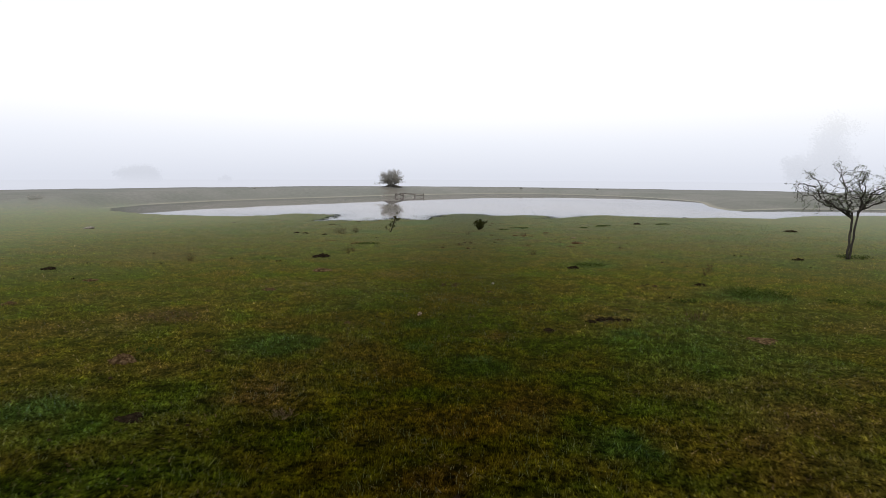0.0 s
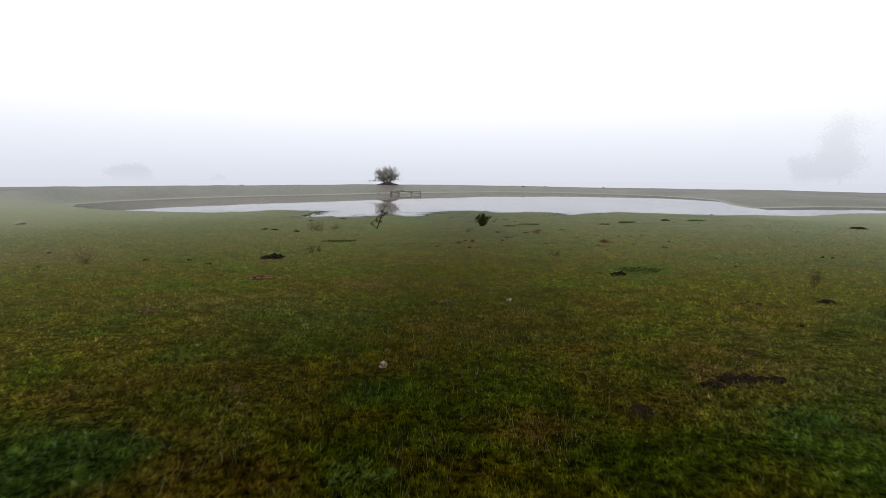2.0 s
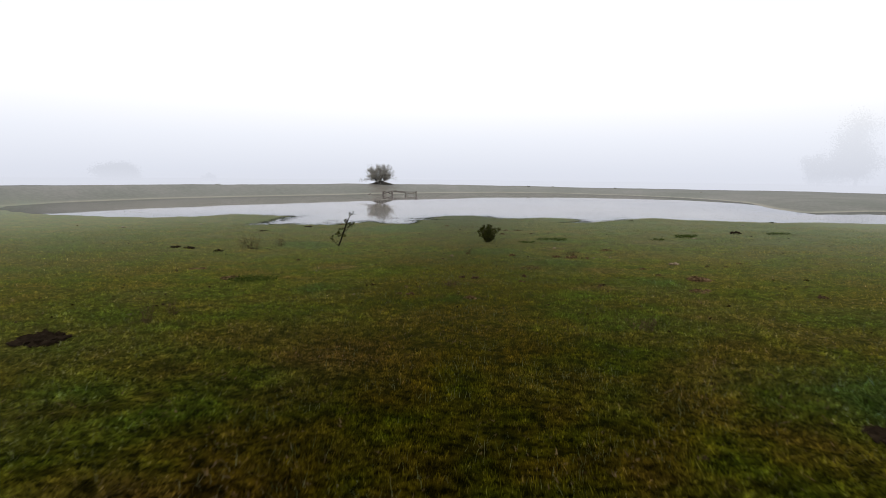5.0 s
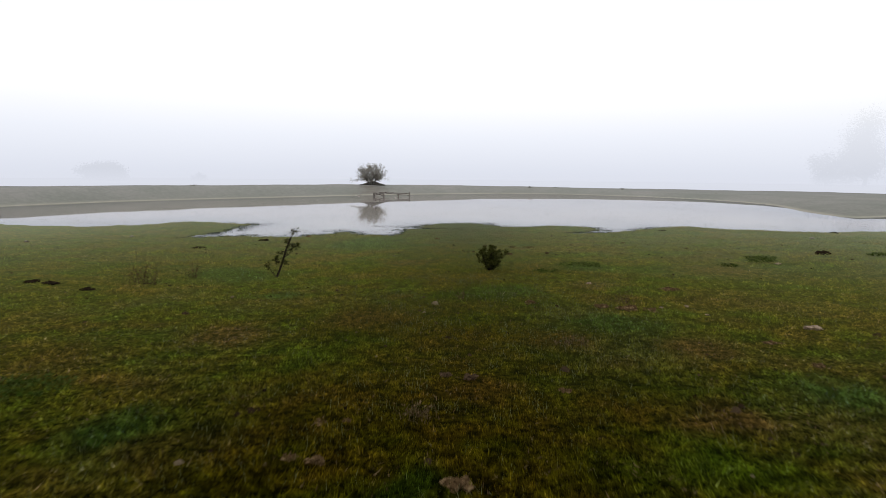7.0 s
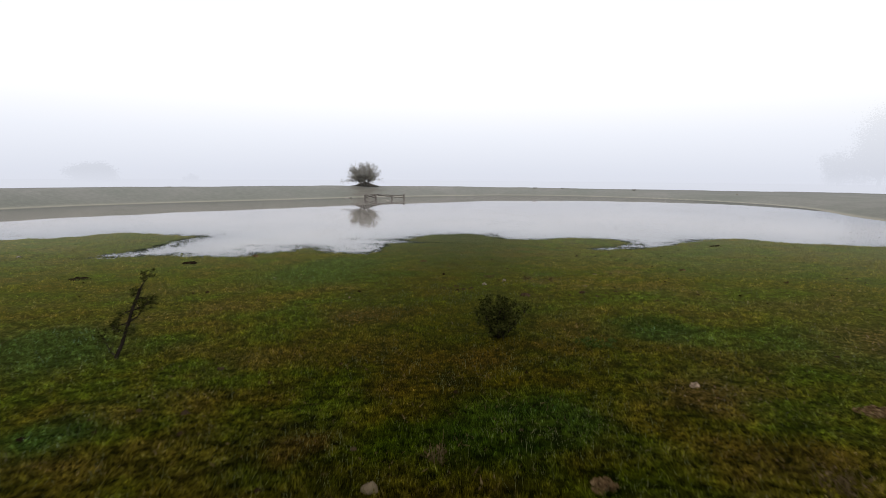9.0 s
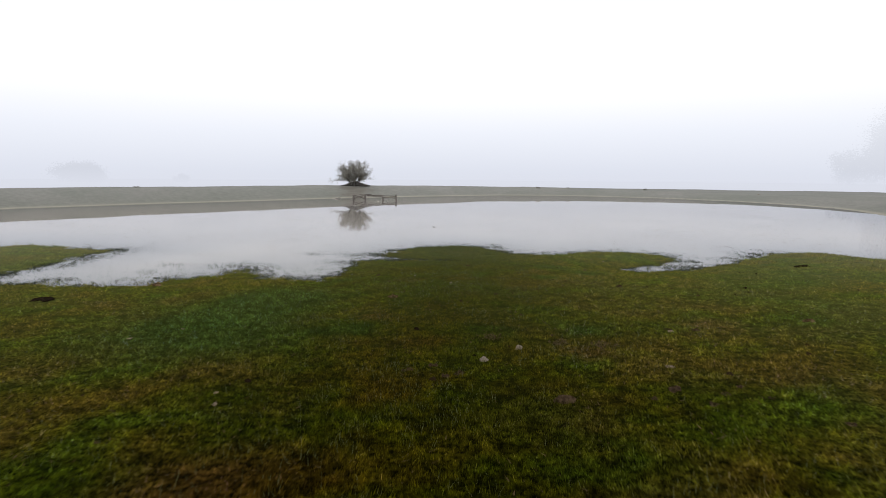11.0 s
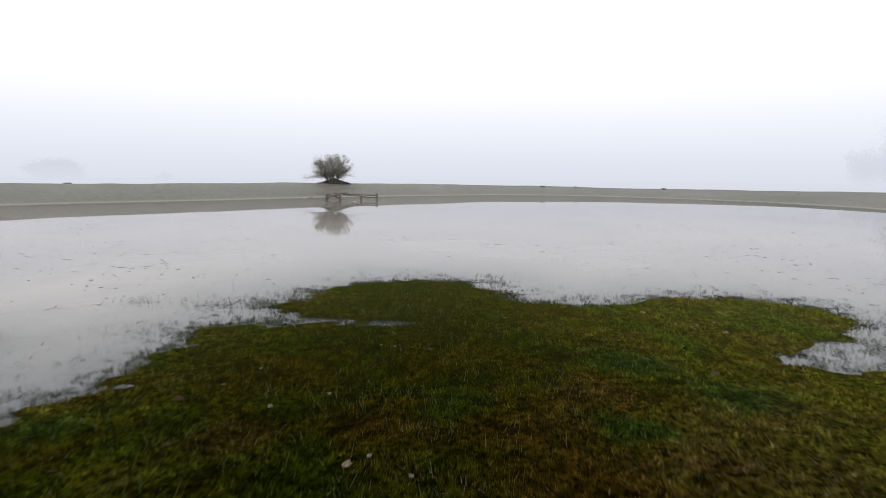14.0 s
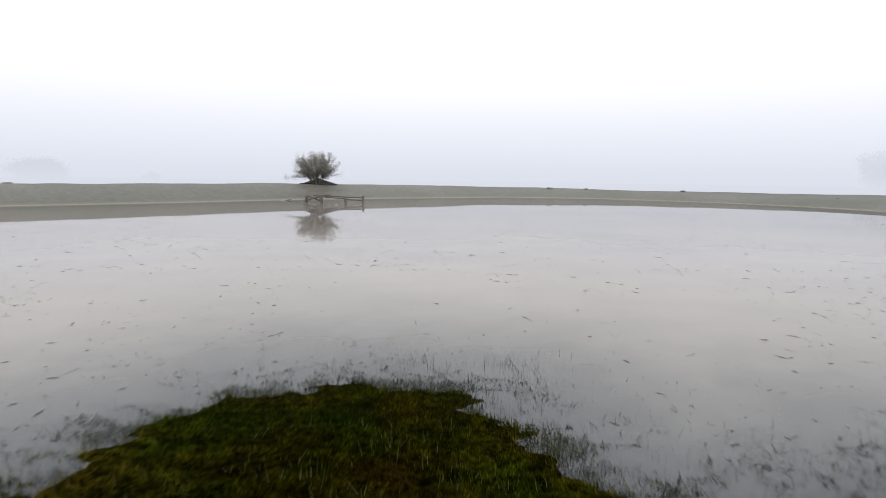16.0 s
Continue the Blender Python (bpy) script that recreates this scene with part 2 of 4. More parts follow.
m_weed = leaf_material("floating_weed", (0.05, 0.048, 0.042), (0.20, 0.185, 0.165))
m_reed = leaf_material("shore_grass", (0.006, 0.012, 0.005), (0.034, 0.045, 0.016))
m_pale = leaf_material("pale_blades", (0.040, 0.050, 0.012), (0.165, 0.175, 0.085), 0.3, 0.2)
m_straw = leaf_material("straw_litter", (0.06, 0.045, 0.022), (0.24, 0.20, 0.125))

m_dung, n, l, b = material("old_dung", 0.95, 0.0)
co = coords(n)
l.new(ramp(n, l, noise_tex(n, l, co, 14.0, 5.0, 0.7), [(0.3, (0.006, 0.0045, 0.003)), (0.75, (0.034, 0.024, 0.016))]), b.inputs["Base Color"])
bumped(n, l, b, noise_tex(n, l, co, 40.0, 4.0, 0.7), 1.0, 0.02)

m_dung_pale, n, l, b = material("weathered_dung", 0.95, 0.0)
co = coords(n)
l.new(ramp(n, l, noise_tex(n, l, co, 16.0, 5.0, 0.7), [(0.34, (0.012, 0.007, 0.004)), (0.5, (0.080, 0.050, 0.024)), (0.68, (0.20, 0.14, 0.078))]), b.inputs["Base Color"])
bumped(n, l, b, noise_tex(n, l, co, 45.0, 4.0, 0.7), 1.0, 0.02)

m_crumb, n, l, b = material("dung_crumbs", 0.95, 0.0)
l.new(ramp(n, l, n.new("ShaderNodeNewGeometry").outputs["Random Per Island"], [(0.0, (0.007, 0.005, 0.003)), (0.6, (0.030, 0.020, 0.012)), (0.92, (0.055, 0.038, 0.022)), (1.0, (0.13, 0.10, 0.065))]), b.inputs["Base Color"])
bumped(n, l, b, noise_tex(n, l, coords(n), 60.0, 4.0, 0.7), 0.9, 0.01)

m_buff, n, l, b = material("buff_stone", 0.9, 0.1)
co = coords(n)
l.new(ramp(n, l, noise_tex(n, l, co, 26.0, 5.0, 0.7), [(0.32, (0.07, 0.055, 0.04)), (0.6, (0.26, 0.215, 0.165))]), b.inputs["Base Color"])
bumped(n, l, b, noise_tex(n, l, co, 60.0, 4.0, 0.7), 0.8, 0.01)

m_clod, n, l, b = material("brown_clod", 0.95, 0.0)
co = coords(n)
l.new(ramp(n, l, noise_tex(n, l, co, 18.0, 5.0, 0.7), [(0.34, (0.012, 0.008, 0.005)), (0.68, (0.10, 0.066, 0.040))]), b.inputs["Base Color"])
bumped(n, l, b, noise_tex(n, l, co, 45.0, 4.0, 0.7), 1.0, 0.02)

m_stone, n, l, b = material("pale_stone", 0.8, 0.3)
co = coords(n)
l.new(ramp(n, l, noise_tex(n, l, co, 20.0, 5.0, 0.7), [(0.32, (0.055, 0.036, 0.024)), (0.48, (0.16, 0.112, 0.076)), (0.64, (0.36, 0.27, 0.19))]), b.inputs["Base Color"])
bumped(n, l, b, noise_tex(n, l, co, 50.0, 4.0, 0.7), 0.7, 0.01)

m_white, n, l, b = material("bleached_white", 0.7, 0.3)
co = coords(n)
l.new(ramp(n, l, noise_tex(n, l, co, 18.0, 4.0), [(0.3, (0.07, 0.062, 0.048)), (0.7, (0.32, 0.29, 0.24))]), b.inputs["Base Color"])

m_timber, n, l, b = material("weathered_timber", 0.85, 0.25)
co = coords(n)
l.new(ramp(n, l, noise_tex(n, l, co, 9.0, 5.0, 0.7, (1, 1, 0.3)), [(0.3, (0.070, 0.061, 0.056)), (0.7, (0.165, 0.148, 0.136))]), b.inputs["Base Color"])
bumped(n, l, b, noise_tex(n, l, co, 30.0, 4.0, 0.7, (1, 1, 0.2)), 0.7, 0.02)

m_driftwood, n, l, b = material("bleached_driftwood", 0.85, 0.2)
co = coords(n)
l.new(ramp(n, l, noise_tex(n, l, co, 9.0, 5.0, 0.7, (0.3, 1, 1)), [(0.3, (0.22, 0.20, 0.18)), (0.7, (0.42, 0.39, 0.35))]), b.inputs["Base Color"])

m_earth, n, l, b = material("bare_earth", 0.95, 0.0)
co = coords(n)
l.new(ramp(n, l, noise_tex(n, l, co, 5.0, 5.0, 0.7), [(0.3, (0.07, 0.064, 0.058)), (0.7, (0.135, 0.125, 0.115))]), b.inputs["Base Color"])
bumped(n, l, b, noise_tex(n, l, co, 18.0, 5.0, 0.7), 1.0, 0.05)


# ---- the lie of the land ----
NEAR_SHORE = [(-29.6, 6.2), (-24.5, 3.0), (-20.0, 1.9), (-16.8, 1.8), (-15.0, 3.2), (-14.2, 5.0), (-12.8, 4.9),
              (-10.3, 3.8), (-10.5, 2.6), (-10.2, 0.0), (-10.6, -1.5), (-10.8, -2.4), (-9.9, -1.85), (-8.6, -1.3), (-7.7, -1.7), (-6.5, -1.2),
              (-5.5, -0.1), (-5.1, 0.8), (-4.3, -0.4), (-3.0, -0.7), (-2.6, -0.2), (-2.5, 1.0), (-2.6, 2.2),
              (-2.0, 2.7), (0.3, 2.76), (-1.7, 3.02), (-2.3, 3.6), (-1.8, 4.6), (-1.0, 5.7), (-0.4, 5.95),
              (0.6, 5.75), (1.1, 4.9), (1.6, 4.2), (2.3, 3.9), (2.9, 4.2), (3.9, 4.7), (5.2, 4.7), (5.8, 4.1),
              (5.8, 3.1), (5.0, 2.3), (3.8, 1.7), (4.2, 1.2), (5.4, 1.4), (7.4, 2.9), (9.3, 5.0), (10.6, 5.1)]
EAST_SHORE = [(11.6, 3.8), (14.1, 3.1), (16.1, 3.3), (18.1, 4.4), (22.0, 3.6), (27.0, 7.5), (39.0, 9.0), (60.0, 12.0),
              (60.0, 19.0), (39.0, 17.4), (30.4, 17.2), (24.4, 14.2), (23.4, 14.8), (24.2, 20.5), (26.6, 29.2), (27.0, 32.5), (26.4, 38.0), (24.4, 44.0)]
FAR_SHORE = [(20.3, 50.0), (12.0, 56.3), (3.5, 56.8), (-5.0, 51.0), (-12.0, 45.5), (-18.0, 37.5), (-24.0, 31.0), (-29.0, 24.0), (-32.0, 16.0), (-32.0, 10.0)]
DARK_SPOTS = [(-12.4, 48.2, 2.6)]
SHORE = np.array(NEAR_SHORE + EAST_SHORE + FAR_SHORE)


def smooth(a, lo, hi):
    t = np.clip((a - lo) / (hi - lo), 0, 1)
    return t * t * (3 - 2 * t)


def wave(x, y, scale, seed):
    """Cheap rolling unevenness made of crossed sines."""
    rng = np.random.RandomState(seed)
    out = np.zeros_like(x)
    for k in range(7):
        a, f, p = rng.uniform(0, 2 * np.pi), rng.uniform(0.6, 1.7) / scale, rng.uniform(0, 6.28)
        out += np.sin((x * np.cos(a) + y * np.sin(a)) * 2 * np.pi * f + p)
    return out / 7


def speckle(x, y, step, seed):
    """Uneven value noise, about -1 to 1."""
    grid = np.random.RandomState(seed).uniform(-1, 1, (512, 512))
    u, v = np.asarray(x, float) / step, np.asarray(y, float) / step
    i, j = np.floor(u).astype(int), np.floor(v).astype(int)
    a, b2 = u - i, v - j
    a, b2 = a * a * (3 - 2 * a), b2 * b2 * (3 - 2 * b2)
    i, j, i1, j1 = i % 512, j % 512, (i + 1) % 512, (j + 1) % 512
    return (grid[j, i] * (1 - a) + grid[j, i1] * a) * (1 - b2) + (grid[j1, i] * (1 - a) + grid[j1, i1] * a) * b2


def shore_distance(x, y):
    """Metres from the waterline, above zero on land."""
    x, y = np.asarray(x, float), np.asarray(y, float)
    sway = np.where(y < 11, 0.10, 0.012)
    x = x + sway * (wave(x, y, 0.9, 5) + wave(x, y, 0.3, 15))
    y = y + sway * (wave(x, y, 0.8, 6) + wave(x, y, 0.28, 16))
    best, inside = np.full(x.shape, 1e9), np.zeros(x.shape, bool)
    for (ax, ay), (bx, by) in zip(SHORE, np.roll(SHORE, -1, 0)):
        dx, dy = bx - ax, by - ay
        t = np.clip(((x - ax) * dx + (y - ay) * dy) / (dx * dx + dy * dy), 0, 1)
        best = np.minimum(best, np.hypot(x - ax - t * dx, y - ay - t * dy))
        inside ^= ((ay > y) != (by > y)) & (x < ax + (y - ay) / (by - ay + 1e-12) * dx)
    ragged = 0.16 * speckle(x, y, 0.45, 61) + 0.12 * speckle(x, y, 0.2, 62)
    return np.where(inside, -best, best) + ragged * (np.asarray(y) < 12)


def land(x, y):
    x, y = np.asarray(x, float), np.asarray(y, float)
    d = shore_distance(x, y)
    cx, cy = np.clip(x, -22, 14), np.clip(y, -60, 6)
    near = 0.122 - 0.0234 * cy - 0.00003 * cy * cy + 0.024 * cx + 0.00045 * cx * cx + 0.00107 * cx * cy
    near = near - 0.10 * np.exp(-(((x + 5.5) / 4.5) ** 2) - ((y + 13.0) / 5.0) ** 2)
    near = near - 0.3 * smooth(x, 9, 17) * smooth(y, -14, 0)
    near = np.maximum(near, 0.05) + 0.03 * wave(x, y, 3.4, 1) + 0.008 * wave(x, y, 0.8, 2)
    near = np.maximum(near, 0.03) * (1 - np.exp(-np.maximum(d, 0) / (0.7 + 4.5 * np.maximum(near, 0.03))))
    bank = 1.12 * smooth(d, 0.0, 4.5) * (1 - 0.75 * smooth(d, 7.0, 16.0)) * (1 - 0.58 * smooth(x, -8, 34)) * (1 - 0.09 * smooth(x, -18, -10) * (1 - smooth(x, 0, 12))) * (1 - 0.55 * smooth(-x, 37, 52)) + (0.035 * wave(x, y, 6.0, 3) + 0.03 * speckle(x, y, 1.7, 4) + 0.06 * speckle(x, y, 11.0, 8)) * smooth(d, 0.5, 4.0)
    far = np.maximum(smooth(y, 9, 18), smooth(-x, 30, 36) * smooth(y, 2, 12))
    z = near * (1 - far) + np.maximum(bank, 0.04) * smooth(d, 0, 0.5) * far
    hollow = 0.022 * np.exp(-np.maximum(d, 0) / 0.4) * (speckle(x, y, 0.13, 66) + 0.6 * speckle(x, y, 0.3, 67)) * (y < 12)
    return np.where(d > 0, z + 0.004 + hollow, np.minimum(-0.35 * smooth(-d, 0, 2.2) - 0.02, -0.004) + 0.6 * hollow * np.exp(np.minimum(d, 0) / 0.3))


def grass_cover(x, y):
    """How much of the ground the standing blades cover, 0 to 1."""
    return np.exp(-((np.abs(x - 0.3) / 15.0) ** 4)) * smooth(y, -41.5, -39.5) * smooth(shore_distance(x, y), -0.30, 0.02)


LUSH = [(-2.3, -33.5, 0.63), (0.5, -34.2, 0.55), (1.7, -36.3, 0.41), (-3.8, -36, 0.53), (-0.5, -32.1, 0.36), (-2, -33.4, 0.32), (2.7, -32.4, 0.38), (3.7, -24.5, 0.95),
        (-2.4, -19.8, 0.39), (-0.1, -20.5, 0.3), (2.1, -16.1, 0.61), (3.5, -18.7, 0.48), (-4.7, -11.7, 0.99), (0.6, -13.8, 0.76), (-5.3, -11, 0.71), (0.9, -13.6, 0.39),
        (2.7, -10.6, 0.62), (-3, -14, 0.43), (-3.1, -3.3, 0.61), (-1.3, -5.4, 0.42), (0.6, -5.3, 0.4), (1.8, -5.4, 0.41), (-3.4, -4.8, 0.53), (2.2, 1, 0.47),
        (1.8, -0.7, 0.34), (0.6, -0.3, 0.36), (-2.4, -0.7, 0.41), (2.9, 0.1, 0.42), (-0.3, 5.1, 0.35), (6, -29, 1), (-3.2, -5.4, 1.7), (-3, -2.9, 1.2)]
RUSSET = [(-4.6, -32.1, 0.79), (0.1, -37, 0.36), (0.9, -35.5, 0.46), (-1.8, -35.4, 0.49), (-1.5, -26.7, 0.76), (0, -29.7, 0.53), (0.7, -32.7, 0.32), (2.4, -31.3, 0.45),
          (-2.7, -17, 0.57), (-1.3, -15.7, 0.64), (1.3, -16.9, 0.55), (0.3, -18.7, 0.41), (2.8, -17.3, 0.54), (2.2, -19.3, 0.4), (-1.3, -9.6, 0.68), (0.4, -11.9, 0.5),
          (-0.9, -14.1, 0.36), (2.4, -13, 0.46), (-1.1, -4.5, 0.47), (1.4, -1.6, 0.68), (1.7, -6.4, 0.34), (3.6, -5.1, 0.48), (-0.3, -6, 0.36), (-1, -0.8, 0.35),
          (1.8, 0.1, 0.39), (-0, -0.7, 0.33), (1, -0.7, 0.33), (2.3, -1.2, 0.31), (0.2, 4.3, 0.3), (-9, -24, 1.4), (5.5, -11, 1), (-1, -23.5, 0.8)]


def tone_of(x, y):
    """Above zero where the grass is lush, below where it is russet."""
    wx2, wy2 = x + 0.22 * wave(x, y, 0.6, 41), y + 0.22 * wave(x, y, 0.55, 42)
    t = np.zeros_like(x)
    for spots, sign in ((LUSH, 1), (RUSSET, -1)):
        for px, py, pr in spots:
            t += sign * np.exp(-(((wx2 - px) / (pr * 0.9)) ** 2 + ((wy2 - py) / (pr * 0.9)) ** 2))
    return np.clip(t, -1, 1)


def damp_falloff_of(x, y):
    """Wetter turf towards the water, darkened most along the middle to paint in the lens falloff."""
    return np.clip((0.5 * smooth(y + 1.2 * wave(x, y, 3.0, 51), -9.0, -3.0) + 0.5 * smooth(y, -2.5, 3.0)) * np.exp(-((x + 0.6) / 2.9) ** 2) + 0.2 * wave(x, y, 1.2, 52), 0, 1)


def falloff_tint_of(x, y):
    """Mask for the lens haze painted into the grass colour: 1 along the middle, 0 to either side."""
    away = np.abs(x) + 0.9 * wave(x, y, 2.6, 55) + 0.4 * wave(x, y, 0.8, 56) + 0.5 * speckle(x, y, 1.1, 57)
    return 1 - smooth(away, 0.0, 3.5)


def ground_z(x, y):
    return float(land(np.array([x]), np.array([y]))[0])


def graded(lo, hi, fine_lo, fine_hi, step, grow):
    a = list(np.arange(fine_lo, fine_hi + step / 2, step))
    s, v = step, a[-1]
    while v < hi:
        s *= grow
        v += s
        a.append(v)
    s, v = step, a[0]
    while v > lo:
        s *= grow
        v -= s
        a.insert(0, v)
    return np.array(a)


def mesh_from(name, verts, faces, mat, smooth_shade=False):
    """faces: an (n, 3) or (n, 4) array."""
    verts, faces = np.asarray(verts, np.float32), np.asarray(faces, np.int32)
    me = bpy.data.meshes.new(name)
    k = faces.shape[1]
    me.vertices.add(len(verts))
    me.vertices.foreach_set("co", verts.ravel())
    me.loops.add(faces.size)
    me.loops.foreach_set("vertex_index", faces.ravel())
    me.polygons.add(len(faces))
    me.polygons.foreach_set("loop_start", np.arange(0, faces.size, k, dtype=np.int32))
    if smooth_shade:
        me.polygons.foreach_set("use_smooth", np.ones(len(faces), bool))
    me.update(calc_edges=True)
    me.materials.append(mat)
    return me


gx = np.concatenate([graded(-1600, -36, -36.5, -36, 0.5, 1.12), np.arange(-35.5, -9, 0.5), np.arange(-9, -6.5, 0.2), np.arange(-6.5, 6.6, 0.12), np.arange(6.7, 9.1, 0.2), np.arange(9.5, 36.1, 0.5), graded(36.5, 1600, 36.5, 37, 0.5, 1.12)])
gy = np.concatenate([graded(-1400, -42, -43, -42.5, 0.5, 1.12), np.arange(-42, -2.1, 0.2), np.arange(-2, 7.05, 0.1), np.arange(7.5, 60.1, 0.5), graded(60.5, 2200, 60.5, 61, 0.5, 1.12)])
gx, gy = np.unique(np.round(gx, 3)), np.unique(np.round(gy, 3))
GX, GY = np.meshgrid(gx, gy)
GZ = land(GX.ravel(), GY.ravel())
rows_n, cols_n = GX.shape
ids = np.arange(rows_n * cols_n).reshape(rows_n, cols_n)
quads = np.stack([ids[:-1, :-1], ids[:-1, 1:], ids[1:, 1:], ids[1:, :-1]], -1).reshape(-1, 4)
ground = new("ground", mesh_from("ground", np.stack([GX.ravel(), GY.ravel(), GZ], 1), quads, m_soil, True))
GD = shore_distance(GX.ravel(), GY.ravel())
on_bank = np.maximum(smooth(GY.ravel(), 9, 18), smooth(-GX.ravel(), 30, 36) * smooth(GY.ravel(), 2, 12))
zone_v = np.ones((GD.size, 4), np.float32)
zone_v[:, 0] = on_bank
zone_v[:, 1] = on_bank * np.exp(-((GD - 0.25) / 0.35) ** 2) * 0.8
ground.data.attributes.new("tone", "FLOAT", "POINT").data.foreach_set("value", tone_of(GX.ravel(), GY.ravel()).astype(np.float32))
ground.data.attributes.new("damp", "FLOAT", "POINT").data.foreach_set("value", damp_falloff_of(GX.ravel(), GY.ravel()).astype(np.float32))
ground.data.attributes.new("falloff_tint", "FLOAT", "POINT").data.foreach_set("value", falloff_tint_of(GX.ravel(), GY.ravel()).astype(np.float32))
# Browner, darker spot on the bank below the tree.
bare = np.zeros(GD.size)
for bx, by, br in DARK_SPOTS:
    away = np.hypot(GX.ravel() - bx, (GY.ravel() - by) * 0.8) + 0.3 * wave(GX.ravel(), GY.ravel(), 0.5, 9) + 0.5 * br * speckle(GX.ravel(), GY.ravel(), 0.25, 63)
    bare = np.maximum(bare, 1 - smooth(away, 0.3 * br, br))
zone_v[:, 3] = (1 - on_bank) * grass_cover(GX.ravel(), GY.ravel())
zone_v[:, 2] = np.maximum(bare * 0.45, smooth(-GD, -0.1, 0.4) * 0.8)
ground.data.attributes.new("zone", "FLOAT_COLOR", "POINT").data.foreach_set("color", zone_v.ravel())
tagged(ground, "damp olive and russet meadow sloping down to a pond", "ground", kind="structure")

wx = np.concatenate([np.arange(-45, -12, 1.0), np.arange(-12, 12, 0.25), np.arange(12, 76, 1.0)])
wy = np.concatenate([np.arange(-6, 9, 0.25), np.arange(9, 63, 1.0)])
WX, WY = np.meshgrid(wx, wy)
ids = np.arange(WX.size).reshape(WX.shape)
quads = np.stack([ids[:-1, :-1], ids[:-1, 1:], ids[1:, 1:], ids[1:, :-1]], -1).reshape(-1, 4)
water = new("water", mesh_from("water", np.stack([WX.ravel(), WY.ravel(), 0 * WX.ravel()], 1), quads, m_water, True))
tagged(water, "still muddy grey-brown pond water mirroring the pale sky", "water", kind="structure")


WD = shore_distance(WX.ravel(), WY.ravel())
water.data.attributes.new("turbid", "FLOAT", "POINT").data.foreach_set("value", (0.32 + 0.60 * (1 - np.exp(-np.maximum(-WD, 0) / 2.6))).astype(np.float32))

# ---- glowing rings that stand in for fog beyond the far bank ----
def fog_glow_ring(radius, height, strength):
    """An added see-through ring that glows in the fog's colour and thickens towards the ground."""
    m, n, l, b = material("fog_glow")
    m.node_tree.nodes.remove(b)
    co = coords(n)
    sep = n.new("ShaderNodeSeparateXYZ")
    l.new(co, sep.inputs[0])
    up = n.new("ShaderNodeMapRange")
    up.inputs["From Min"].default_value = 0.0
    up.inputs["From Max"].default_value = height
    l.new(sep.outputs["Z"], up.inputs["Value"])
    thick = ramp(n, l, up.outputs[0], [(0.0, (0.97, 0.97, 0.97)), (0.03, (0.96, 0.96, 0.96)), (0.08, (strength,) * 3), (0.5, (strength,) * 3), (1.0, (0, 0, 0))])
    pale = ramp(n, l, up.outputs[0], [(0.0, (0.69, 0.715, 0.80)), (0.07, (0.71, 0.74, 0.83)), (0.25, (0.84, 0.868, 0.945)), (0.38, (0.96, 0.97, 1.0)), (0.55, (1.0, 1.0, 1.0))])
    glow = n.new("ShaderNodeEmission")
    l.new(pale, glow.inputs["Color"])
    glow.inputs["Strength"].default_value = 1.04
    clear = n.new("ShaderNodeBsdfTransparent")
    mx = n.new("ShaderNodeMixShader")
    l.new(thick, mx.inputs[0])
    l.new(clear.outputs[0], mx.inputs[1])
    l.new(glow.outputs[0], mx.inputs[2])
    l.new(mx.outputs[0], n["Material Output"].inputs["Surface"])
    k = 96
    ring = [(radius * math.cos(2 * math.pi * i / k), radius * math.sin(2 * math.pi * i / k)) for i in range(k)]
    v = [(x, y, z) for z in (-1.0, height) for x, y in ring]
    f = [(i, (i + 1) % k, k + (i + 1) % k, k + i) for i in range(k)]
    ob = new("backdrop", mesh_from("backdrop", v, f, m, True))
    ob.location = (0, 6, 0)
    return tagged(ob, "glowing see-through ring standing in for pale fog beyond the pond", "fog", kind="structure")


fog_glow_ring(92, 40, 0.885)
fog_glow_ring(230, 80, 0.95)


# ---- building helpers ----
def part(name, me, parent, label=""):
    ob = new(name, me)
    ob.parent = parent
    return tagged(ob, label)


def tube(path, radii, sides, verts, faces):
    """Adds a tapered tube along path to the lists."""
    base, n_ring = len(verts), len(path)
    for i, (p, r) in enumerate(zip(path, radii)):
        d = (path[min(i + 1, n_ring - 1)] - path[max(i - 1, 0)]).normalized()
        u = d.orthogonal().normalized()
        v = d.cross(u)
        for s in range(sides):
            a = 2 * math.pi * s / sides
            verts.append(p + (u * math.cos(a) + v * math.sin(a)) * r)
    for i in range(n_ring - 1):
        for s in range(sides):
            a, b2 = base + i * sides + s, base + i * sides + (s + 1) % sides
            faces.append((a, b2, b2 + sides, a + sides))


def limb(rng, start, heading, length, radius, steps, wander, lift, end=0.45):
    """A crooked run of points with radii."""
    p, d, pts, rad = start.copy(), heading.normalized(), [start.copy()], [radius]
    for i in range(steps):
        d = (d + Vector((rng.gauss(0, wander), rng.gauss(0, wander), rng.gauss(0, wander) + lift))).normalized()
        p = p + d * (length / steps)
        pts.append(p.copy())
        rad.append(radius * (1 - (1 - end) * (i + 1) / steps))
    return pts, rad, d


